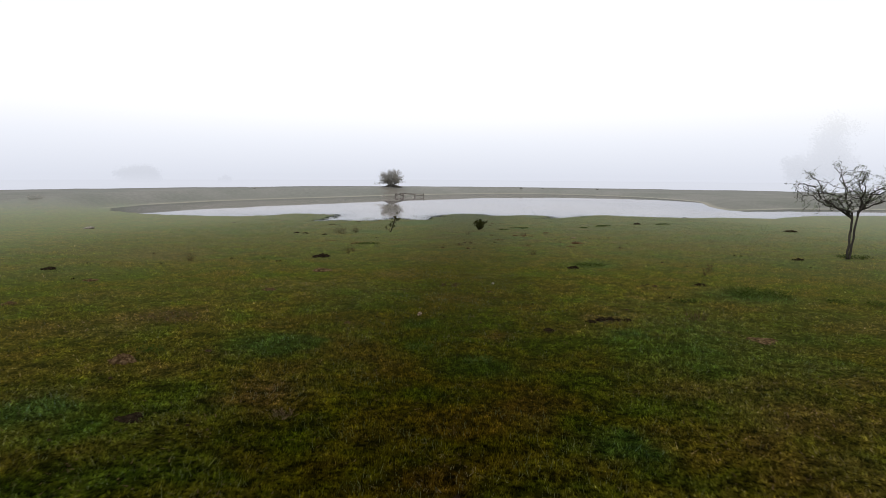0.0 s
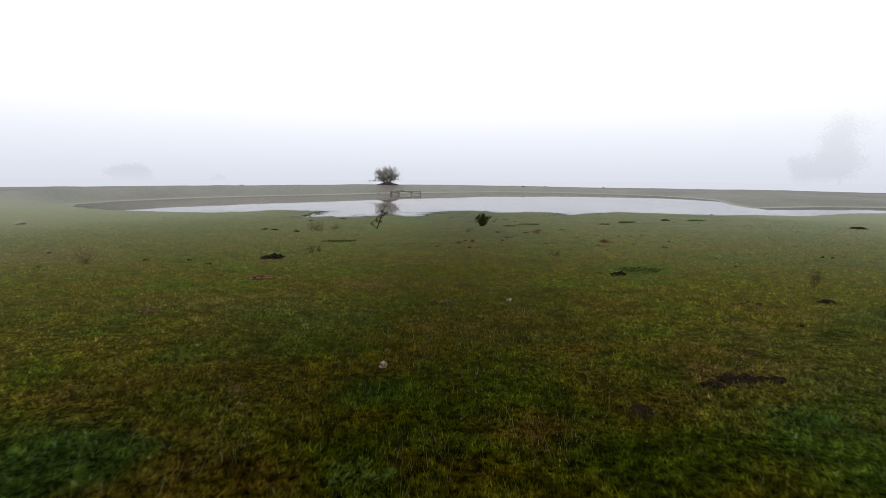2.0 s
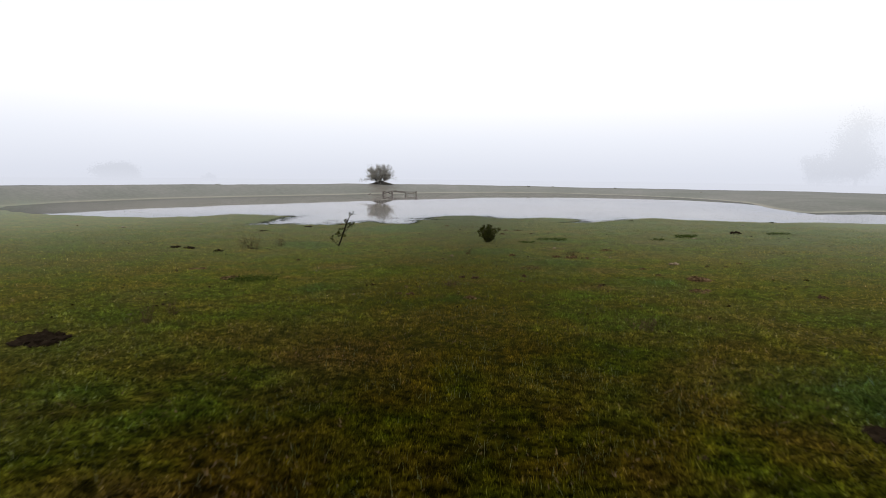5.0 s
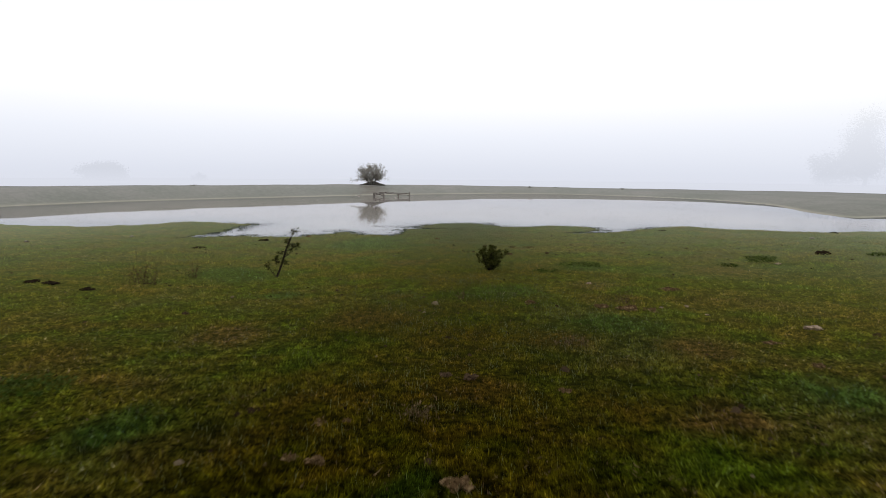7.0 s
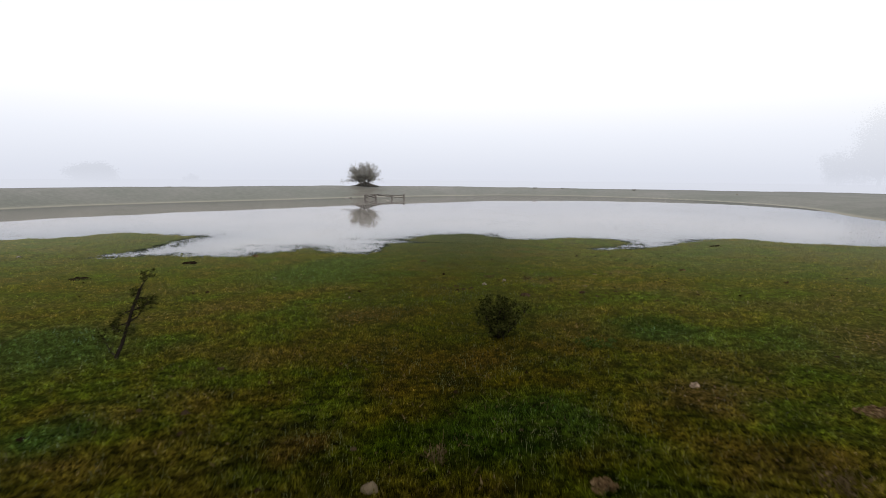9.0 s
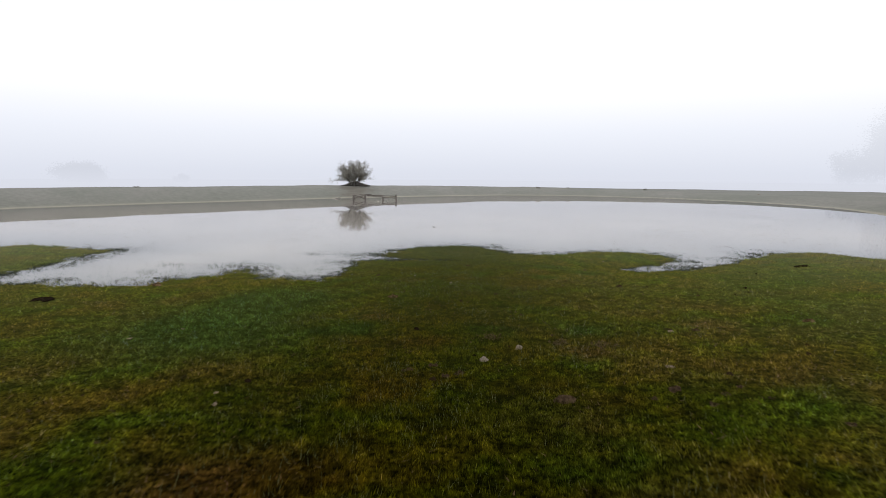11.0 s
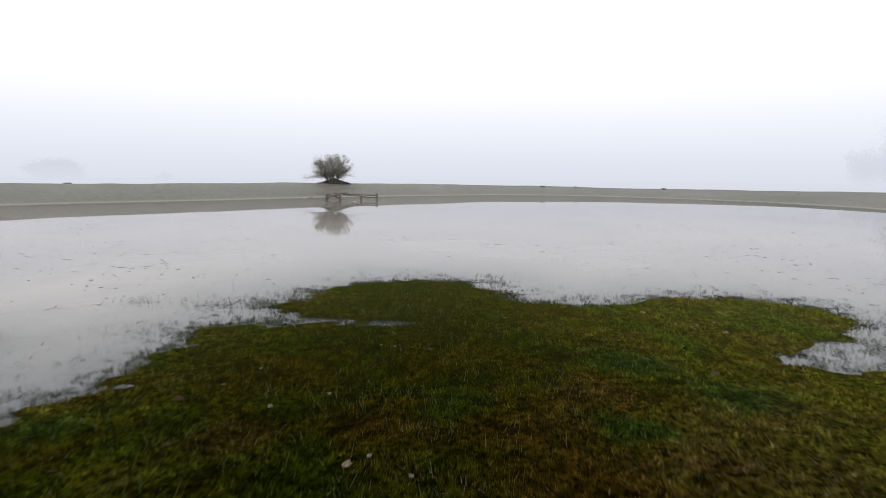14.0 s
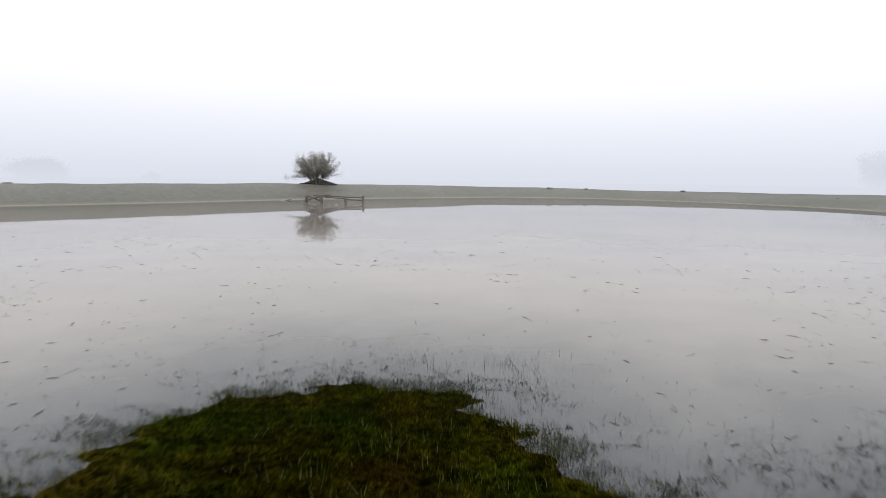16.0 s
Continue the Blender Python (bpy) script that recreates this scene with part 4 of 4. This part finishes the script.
SHORE_STONES = [(-1.5, 0.26, 0.05), (-1.33, 0.72, 0.04), (-0.89, -0.29, 0.07), (-0.49, 0.0, 0.05), (-0.07, -1.25, 0.09), (0.05, -1.12, 0.05), (0.35, -1.39, 0.05), (3.06, 3.43, 0.10),
                (3.75, 2.4, 0.09), (3.5, 2.65, 0.06), (1.14, 3.0, 0.04), (3.25, 2.66, 0.05), (3.78, 2.81, 0.07), (-0.3, 1.6, 0.04), (-0.14, 1.55, 0.04), (0.25, 1.43, 0.06), (11.64, -3.37, 0.22), (-14.78, -4.73, 0.28), (-12.45, -2.52, 0.2)]
for i, (x, y, w) in enumerate(SHORE_STONES):
    lump("shore_stone", (x, y), (w * 0.75, w * 0.5, w * 0.2), i + 90, m_buff if 0.06 <= w < 0.2 else m_white, "small bleached stone in grass by the water", "stone", 0.8, 2, i * 53, "stones by the water")
# Feathery white tuft, built as a plain lump.
lump("white_lump", (0.8, -28.0), (0.06, 0.04, 0.035), 79, m_white, "small white lump in short grass, in place of a feathery tuft", "stone", 0.8, 2)
for i, (x, y, w) in enumerate(((0.51, -6.78, 0.09), (0.93, -6.27, 0.09))):
    lump("pale_stone", (x, y), (w, w * 0.8, w * 0.45), i + 401, m_buff, "rounded buff stone standing proud of the grass", "stone", 0.3, 3, i * 40, "buff stones")
lump("flat_stone", (1.2, -8.0), (0.18, 0.12, 0.05), 61, m_clod, "flat pinkish-brown stone in the grass", "stone", 0.4, 2)
lump("orange_stone", (-6.06, -1.5), (0.2, 0.12, 0.06), 62, m_dung_pale, "reddish stone at the pond's edge", "stone", 0.4, 2)
lump("orange_stone", (5.0, -4.85), (0.16, 0.1, 0.04), 63, m_dung_pale, "reddish stone in short grass", "stone", 0.4, 2)
# White thing not made out, built as a plain lump.
lump("white_lump", (-19.0, -12.5), (0.5, 0.3, 0.10), 77, m_white, "bright white lump lying in the meadow, for an unidentified white thing", "stone")


CREST = [(8.2, 60.4, 0.6, 0.12), (20.7, 59.0, 0.5, 0.16), (11.8, 60.6, 0.35, 0.06), (-38.2, 8.8, 1.6, 0.35), (-29.5, 38.0, 0.6, 0.14)]
CLODS_NEAR = [(-1.02, -2.9, 0.17), (-0.76, -20.2, 0.12), (-0.95, -20.15, 0.10), (0.16, -20.45, 0.17), (-0.9, -19.6, 0.09), (-0.7, -19.55, 0.08), (1.07, -18.7, 0.10)]
for i, (x, y, w) in enumerate(CLODS_NEAR):
    heap("weathered_clod", x, y, w * 1.3, w * 0.6, i + 230, m_dung_pale, "weathered brownish clod sunk in thick grass", "clod", 9, "weathered clods")
floater = lump("floating_debris", (-7.9, 37.6), (0.2, 0.12, 0.04), 88, m_driftwood, "pale scrap of wood floating beside the ruined fence", "debris")
floater.location.z = 0.0
lump("white_lump", (29.5, 49.5), (0.28, 0.2, 0.07), 78, m_white, "small white stone on the far bank", "stone")


# ---- low plants ----
def forb_clump(x, y, width, height, count, size, seed, mat, label, category, stems=0):
    """Low broad-leaved plants growing close together."""
    rng = random.Random(seed)
    root = new("forb_clump")
    root.location = (x, y, ground_z(x, y))
    v, f = [], []
    for _ in range(count):
        a, r = rng.uniform(0, 6.28), width / 2 * math.sqrt(rng.random())
        px, py = r * math.cos(a), r * math.sin(a) * 0.8
        z0 = ground_z(x + px, y + py) - root.location.z
        b0 = rng.uniform(0, 6.28)
        for k in range(6):
            d = Vector((math.cos(b0 + k * 1.05), math.sin(b0 + k * 1.05), rng.uniform(0.2, 1.1))).normalized()
            w = d.cross(Vector((0, 0, 1))).normalized()
            s = size * rng.uniform(0.6, 1.3)
            c = Vector((px, py, z0 + height * rng.uniform(0.0, 0.8)))
            i = len(v)
            v += [c, c + d * s * 0.55 + w * s * 0.22, c + d * s, c + d * s * 0.55 - w * s * 0.22]
            f.append((i, i + 1, i + 2, i + 3))
    tagged(part("leaves", mesh_from("leaves", v, f, mat), root), kind="stuff")
    if stems:
        v, f = [], []
        for _ in range(stems):
            a, r = rng.uniform(0, 6.28), width / 2 * rng.random()
            pts, rad, d = limb(rng, Vector((r * math.cos(a), r * math.sin(a), -0.02)), Vector((rng.gauss(0, 0.4), rng.gauss(0, 0.4), 1)), height * rng.uniform(0.8, 1.8), 0.003, 4, 0.2, 0.0)
            tube(pts, rad, 3, v, f)
        tagged(part("dry_growth", mesh_from("dry_growth", v, f, m_dry, True), root), kind="stuff")
    return tagged(root, label, category, "low plants")


for i, (x, y, w, h) in enumerate(CREST):
    forb_clump(x, y, w, h, 45, 0.09, i + 203, m_leaf_grey, "low dark scrub on the crest of the bank", "shrub", 12)
FORBS = [(7.38, -29.54, 0.4, 0.06), (8.0, -29.7, 0.35, 0.06), (5.92, -29.04, 0.6, 0.06), (1.82, -11.22, 0.6, 0.04), (6.0, -10.33, 0.5, 0.04), (11.9, -22.65, 0.9, 0.10), (-0.36, -33.5, 0.4, 0.05), (0.46, -34.0, 0.4, 0.06), (6.28, -28.7, 1.3, 0.08), (4.44, -29.7, 0.45, 0.05), (2.71, -10.2, 0.95, 0.05),
         (7.08, -9.6, 0.7, 0.05), (7.31, -9.0, 0.8, 0.05), (10.6, -8.5, 0.8, 0.06), (-1.1, -29.8, 0.25, 0.05), (-3.7, -19.0, 0.9, 0.04), (3.6, -24.6, 0.9, 0.06), (-3.7, -34.1, 0.35, 0.07), (-5.2, -35.6, 0.9, 0.07)]
for i, (x, y, w, h) in enumerate(FORBS):
    forb_clump(x, y, w, h * 1.2, int(120 * w * w + 35 * w), 0.040, i + 3, m_forb, "low grey-green broad-leaved plants among grass", "plant")
TUFTS = [(-3.67, -22.5, 0.12, 0.16), (-7.6, -25.1, 0.16, 0.2), (-3.62, -22.0, 0.1, 0.12), (2.21, -22.3, 0.25, 0.12), (4.07, -31.3, 0.33, 0.10), (6.16, -26.2, 0.12, 0.16), (-5.6, -11.8, 0.3, 0.2),
         (-6.2, -12.7, 0.7, 0.28), (-1.4, -35.95, 0.2, 0.06), (6.5, -25.6, 0.14, 0.15), (1.43, -6.04, 0.25, 0.04), (1.89, -6.2, 0.4, 0.04), (0.63, -5.82, 0.2, 0.05), (-0.02, -28.57, 0.26, 0.06), (-0.32, -28.47, 0.22, 0.05), (-0.17, -19.44, 0.3, 0.06), (1.37, -17.12, 0.45, 0.05), (-4.43, -32.26, 0.9, 0.05), (0.75, -37.6, 0.3, 0.05), (2.6, -14.7, 0.3, 0.10), (0.05, -14.4, 0.12, 0.1)]
for i, (x, y, w, h) in enumerate(TUFTS):
    forb_clump(x, y, w, h * 1.4, int(40 * w + 4), 0.035, i + 73, m_dry, "dry brown weed with bare upright stems", "weed", int(10 + 50 * w))
for i, (x, y, turn) in enumerate(((-6.0, -12.75, 20), (-5.6, -12.95, 150), (4.11, -28.03, 10))):
    root = new("dead_branch")
    root.matrix_world = pose(x, y, ground_z(x, y) + 0.025, 0, 0, turn) @ Matrix.Scale(0.62, 4)
    rng_b = random.Random(i + 5)
    v, f = [], []
    pts, rad, d = limb(rng_b, Vector((-0.25, 0, 0)), Vector((1, 0, 0.05)), 0.5, 0.016, 6, 0.15, 0.0)
    tube(pts, rad, 6, v, f)
    part("stem", mesh_from("stem", v, f, m_bark, True), root)
    for at in (2, 4):
        v, f = [], []
        p2, r2, d = limb(rng_b, pts[at], Vector((1, rng_b.choice((-1, 1)), 0.5)), 0.2, 0.009, 4, 0.2, 0.0)
        tube(p2, r2, 5, v, f)
        part("side_twig", mesh_from("side_twig", v, f, m_bark, True), root)
    tagged(root, "dead dark branch lying on the grass", "branch", "fallen branches")

# ---- grass blades ----
def blades(name, xs, ys, zs, height, width, lean, mat, rng):
    """Slender leaning blades, one sliver each."""
    k = len(xs)
    yaw, side = rng.uniform(0, 2 * np.pi, k), rng.uniform(0, 2 * np.pi, k)
    hx, hy = np.cos(side) * width / 2, np.sin(side) * width / 2
    p0 = np.stack([xs - hx, ys - hy, zs - 0.008], 1)
    p1 = np.stack([xs + hx, ys + hy, zs - 0.008], 1)
    tip = np.stack([xs + np.cos(yaw) * lean * height, ys + np.sin(yaw) * lean * height, zs + height], 1)
    v = np.stack([p0, p1, tip], 1).reshape(-1, 3)
    return new(name, mesh_from(name, v, np.arange(3 * k, dtype=np.int32).reshape(-1, 3), mat))


rng = np.random.RandomState(7)


LX, LY = np.arange(-22, 22.01, 0.08), np.arange(-42, 8.51, 0.08)
LGX, LGY = np.meshgrid(LX, LY)
L_TONE = tone_of(LGX, LGY)
L_LAND, L_COVER = np.maximum(land(LGX, LGY), -0.012), grass_cover(LGX, LGY)
L_CLUMP = 0.55 * speckle(LGX, LGY, 0.13, 11) + 0.5 * speckle(LGX, LGY, 0.27, 13)
L_PATCH = 0.7 * speckle(LGX, LGY, 0.7, 12) + 0.4 * wave(LGX, LGY, 1.1, 12)
L_DAMP_FALLOFF, L_FALLOFF_TINT = damp_falloff_of(LGX, LGY), falloff_tint_of(LGX, LGY)
L_SHORE = shore_distance(LGX, LGY)


def looked_up(table, x, y):
    """The table's value at x, y, between its grid points."""
    u, v = (x + 22) / 0.08, (y + 42) / 0.08
    i, j = np.clip(u.astype(int), 0, len(LX) - 2), np.clip(v.astype(int), 0, len(LY) - 2)
    a, b2 = np.clip(u - i, 0, 1), np.clip(v - j, 0, 1)
    return (table[j, i] * (1 - a) + table[j, i + 1] * a) * (1 - b2) + (table[j + 1, i] * (1 - a) + table[j + 1, i + 1] * a) * b2


def sown(count, spread, tuft, patchy):
    xs = 0.3 + 16.0 * rng.uniform(-1, 1, count) ** 3 + rng.normal(0, spread, count)
    ys = rng.uniform(-40.0, 6.5, count)
    clump = looked_up(L_CLUMP, xs, ys) + patchy * looked_up(L_PATCH, xs, ys)
    keep = (rng.uniform(0, 1, count) < looked_up(L_COVER, xs, ys)) & (clump > rng.uniform(tuft - 0.5, tuft + 0.5, count))
    return xs[keep], ys[keep], clump[keep]


xs, ys, clump = sown(2200000, 2.4, -0.6, 0.35)
size = 1 + 0.08 * np.abs(xs - 0.3)
height = rng.gamma(6.0, 0.0040, len(xs)) * np.clip(1 + 0.75 * clump, 0.35, 2.0) * np.sqrt(size)
tones = looked_up(L_TONE, xs, ys).astype(np.float32)
height *= 1 + 0.35 * tones
turf = blades("grass", xs, ys, looked_up(L_LAND, xs, ys), np.clip(height, 0.008, 0.08), rng.uniform(0.005, 0.010, len(xs)) * size, rng.uniform(0.2, 1.2, len(xs)), m_grass, rng)
turf.data.attributes.new("tone", "FLOAT", "POINT").data.foreach_set("value", np.repeat(tones, 3))
turf.data.attributes.new("damp", "FLOAT", "POINT").data.foreach_set("value", np.repeat(looked_up(L_DAMP_FALLOFF, xs, ys).astype(np.float32), 3))
turf.data.attributes.new("falloff_tint", "FLOAT", "POINT").data.foreach_set("value", np.repeat(looked_up(L_FALLOFF_TINT, xs, ys).astype(np.float32), 3))
tagged(turf, "short wet meadow turf, green with olive and russet patches", "grass", kind="stuff")
xs, ys, clump = sown(800000, 2.4, 0.3, 0.8)
size = 1 + 0.08 * np.abs(xs - 0.3)
height = rng.gamma(5.0, 0.0085, len(xs)) * np.clip(0.6 + 0.9 * clump, 0.5, 1.7)
tones = looked_up(L_TONE, xs, ys).astype(np.float32)
height *= 1 + 0.8 * np.maximum(tones, 0) + 0.3 * np.minimum(tones, 0)
tall = blades("grass_tufts", xs, ys, looked_up(L_LAND, xs, ys), np.clip(height, 0.015, 0.12), rng.uniform(0.002, 0.005, len(xs)) * size, rng.uniform(0.1, 0.9, len(xs)), m_grass, rng)
tall.data.attributes.new("tone", "FLOAT", "POINT").data.foreach_set("value", np.repeat(tones, 3))
tall.data.attributes.new("damp", "FLOAT", "POINT").data.foreach_set("value", np.repeat(looked_up(L_DAMP_FALLOFF, xs, ys).astype(np.float32), 3))
tall.data.attributes.new("falloff_tint", "FLOAT", "POINT").data.foreach_set("value", np.repeat(looked_up(L_FALLOFF_TINT, xs, ys).astype(np.float32), 3))
tagged(tall, "longer grass tufts standing in the turf", "grass", kind="stuff")

# grass standing in the shallows
SEDGE = [(1.0, 6.45, 0.5, 0.5), (1.8, 5.3, 0.5, 0.12), (2.9, 4.5, 0.4, 0.15), (-4.25, 3.75, 0.45, 0.8), (-7.2, 1.4, 0.4, 0.8), (-1.1, 2.85, 0.9, 0.9), (-7.2, 0.3, 0.5, 0.5), (-5.5, 1.4, 0.7, 0.8),
         (-10.4, 4.0, 0.6, 0.5), (-10.6, 1.7, 0.7, 0.6), (-2.6, 4.0, 0.6, 0.6), (5.2, 2.2, 0.7, 0.6), (6.3, 3.4, 0.5, 0.5), (1.6, 4.7, 0.5, 0.15)]
n_reed = 260000
xs, ys = rng.uniform(-12, 12, n_reed * 6), rng.uniform(-3, 8, n_reed * 6)
ds = looked_up(L_SHORE, xs, ys)
thick = 1.3 * np.exp(np.minimum(ds, 0) / 0.20) + 0.11 * np.exp(np.minimum(ds, 0) / 0.7) * smooth(wave(xs, ys, 1.6, 22), 0.0, 0.5)
for px, py, pr, pk in SEDGE:
    thick += pk * np.exp(-((xs - px) / pr) ** 2 - ((ys - py) / (0.6 * pr)) ** 2)
keep = (ds < 0.1) & (rng.uniform(0, 1, len(ds)) < 0.26 * thick * np.clip(0.5 + 1.2 * wave(xs, ys, 0.5, 21), 0, 1))
xs, ys = xs[keep], ys[keep]
reeds = blades("shore_grass", xs, ys, np.zeros(len(xs)) - 0.01, rng.gamma(3.0, 0.013, len(xs)) + 0.015, rng.uniform(0.003, 0.006, len(xs)), rng.uniform(0, 0.7, len(xs)), m_reed, rng)
tagged(reeds, "dark grass blades standing in shallow water", "grass", kind="stuff")

n_mat = 1100000
xs, ys = rng.uniform(-11, 10, n_mat), rng.uniform(-3, 7.5, n_mat)
ds = looked_up(L_SHORE, xs, ys)
mat_cover = np.exp(np.minimum(ds, 0) / 0.32) * smooth(0.7 * speckle(xs, ys, 0.09, 71) + 0.5 * speckle(xs, ys, 0.4, 72), 0.0, 0.4)
keep = (ds < 0.05) & (ds > -2.5) & (rng.uniform(0, 1, n_mat) < 1.6 * mat_cover)
xs, ys = xs[keep], ys[keep]
mat = blades("drowned_grass", xs, ys, np.zeros(len(xs)) + 0.004, rng.gamma(2.5, 0.006, len(xs)) + 0.004, rng.uniform(0.004, 0.008, len(xs)), rng.uniform(0.6, 3.0, len(xs)), m_reed, rng)
tagged(mat, "matted dark grass half drowned at the waterline", "grass", kind="stuff")

# dead leaves and straw lying in the turf
n_lit = 60000
xs, ys = 0.3 + 14.0 * rng.uniform(-1, 1, n_lit) ** 3 + rng.normal(0, 2.0, n_lit), rng.uniform(-40.0, 3.0, n_lit)
keep = (rng.uniform(-0.2, 1.3, n_lit) < speckle(xs, ys, 0.35, 81) + 0.8 * speckle(xs, ys, 1.6, 82)) & (looked_up(L_SHORE, xs, ys) > 0.3)
xs, ys = xs[keep], ys[keep]
litter = blades("dead_leaf_litter", xs, ys, looked_up(L_LAND, xs, ys) + 0.018, rng.uniform(0.004, 0.018, len(xs)), rng.uniform(0.008, 0.018, len(xs)), rng.uniform(1.5, 5.0, len(xs)), m_dry, rng)
tagged(litter, "brown dead leaves and straw scattered in the turf", "litter", kind="stuff")

# pale single blades standing above the sward
n_pale = 120000
xs, ys = 0.2 + 9.0 * rng.uniform(-1, 1, n_pale) ** 3 + rng.normal(0, 1.3, n_pale), rng.uniform(-40.0, 5.0, n_pale)
keep = (rng.uniform(-0.3, 1.2, n_pale) < speckle(xs, ys, 0.25, 97) + 0.5 * speckle(xs, ys, 1.2, 98)) & (looked_up(L_SHORE, xs, ys) > 0.2)
xs, ys = xs[keep], ys[keep]
pale = blades("pale_grass", xs, ys, looked_up(L_LAND, xs, ys), rng.gamma(6.0, 0.009, len(xs)) + 0.015, rng.uniform(0.002, 0.0042, len(xs)), rng.uniform(0.05, 0.8, len(xs)), m_pale, rng)
tagged(pale, "pale single grass blades standing above the turf", "grass", kind="stuff")

# withered straw lying in thin patches
STRAW = [(1.15, -13.75, 0.35), (-1.9, -35.4, 0.5), (0.8, -32.9, 0.35), (-2.9, -17.2, 0.6), (1.9, -6.3, 0.5), (2.6, -13.1, 0.5), (-1.2, -26.6, 0.6), (0.2, -1.6, 0.5), (3.4, -5.2, 0.6), (0.1, -37.1, 0.4)]
n_straw = 60000
xs, ys = 0.3 + 12.0 * rng.uniform(-1, 1, n_straw) ** 3 + rng.normal(0, 1.6, n_straw), rng.uniform(-40.0, 3.0, n_straw)
lies = 0.10 * smooth(speckle(xs, ys, 0.5, 95) + 0.7 * speckle(xs, ys, 1.9, 96), 0.5, 1.1)
for px, py, pr in STRAW:
    lies += 0.9 * np.exp(-((xs - px) / pr) ** 2 - ((ys - py) / pr) ** 2)
keep = (rng.uniform(0, 1, n_straw) < lies) & (looked_up(L_SHORE, xs, ys) > 0.3)
xs, ys = xs[keep], ys[keep]
straw = blades("withered_straw", xs, ys, looked_up(L_LAND, xs, ys) + 0.014, rng.uniform(0.012, 0.045, len(xs)), rng.uniform(0.0025, 0.005, len(xs)), rng.uniform(0.5, 2.2, len(xs)), m_straw, rng)
tagged(straw, "pale withered straw caught in the turf", "straw", kind="stuff")

# crumbs of old dung and earth pressed into the turf
n_crumb = 2600
xs, ys = 0.3 + rng.normal(0, 6.5, n_crumb), rng.uniform(-40.0, 2.0, n_crumb)
keep = (speckle(xs, ys, 0.8, 91) + 0.8 * speckle(xs, ys, 2.6, 92) > rng.uniform(-0.1, 1.3, n_crumb)) & (shore_distance(xs, ys) > 0.4) & (np.abs(xs) < 20)
xs, ys = xs[keep], ys[keep]
zs, wide = land(xs, ys), rng.gamma(2.5, 0.006, len(xs)) + 0.010
yaw = rng.uniform(0, 6.28, len(xs))
ball = []
for ring, (r, h) in enumerate(((1.0, -0.2), (0.85, 0.55), (0.35, 0.95))):
    for q in range(5):
        a = yaw + q * 1.2566 + ring * 0.5
        k = wide * r * rng.uniform(0.65, 1.3, len(xs))
        ball.append(np.stack([xs + np.cos(a) * k, ys + np.sin(a) * k * 0.8, zs + wide * h * rng.uniform(0.4, 0.9, len(xs)) + 0.004], 1))
v = np.stack(ball, 1).reshape(-1, 3)
side_f = [(r * 5 + q, r * 5 + (q + 1) % 5, r * 5 + 5 + (q + 1) % 5, r * 5 + 5 + q) for r in range(2) for q in range(5)] + [(10, 11, 12, 13)]
f = (np.arange(len(xs))[:, None, None] * 15 + np.array(side_f)[None]).reshape(-1, 4)
crumbs = new("dung_crumbs", mesh_from("dung_crumbs", v, f, m_crumb))
tagged(crumbs, "dark crumbs of old dung and earth pressed into the turf", "dung", kind="stuff")

# bits of weed afloat
n_weed = 36000
xs, ys = rng.uniform(-22, 22, n_weed), 3 + 32 * rng.uniform(0, 1, n_weed) ** 1.3
keep = (shore_distance(xs, ys) < -0.4) & (wave(xs, ys, 3.0, 31) + wave(xs, ys, 9.0, 32) > rng.uniform(-0.6, 0.9, n_weed))
xs, ys = xs[keep], ys[keep]
a = rng.uniform(0, 2 * np.pi, len(xs))
ln, wd = np.minimum(rng.gamma(1.6, 0.020, len(xs)), 0.10), rng.uniform(0.0025, 0.007, len(xs))
c, s = np.cos(a), np.sin(a)
corner = [np.stack([xs + c * ln * u - s * wd * w, ys + s * ln * u + c * wd * w, np.full(len(xs), h)], 1) for u, w, h in ((-1, -0.4, 0.003), (0.2, -1, 0.008), (1, 0.3, 0.003), (-0.1, 1, 0.010))]
v = np.stack(corner, 1).reshape(-1, 3)
weed = new("floating_weed", mesh_from("floating_weed", v, np.arange(len(v)).reshape(-1, 4), m_weed))
tagged(weed, "dark scraps of weed floating on the pond", "weed", kind="stuff")
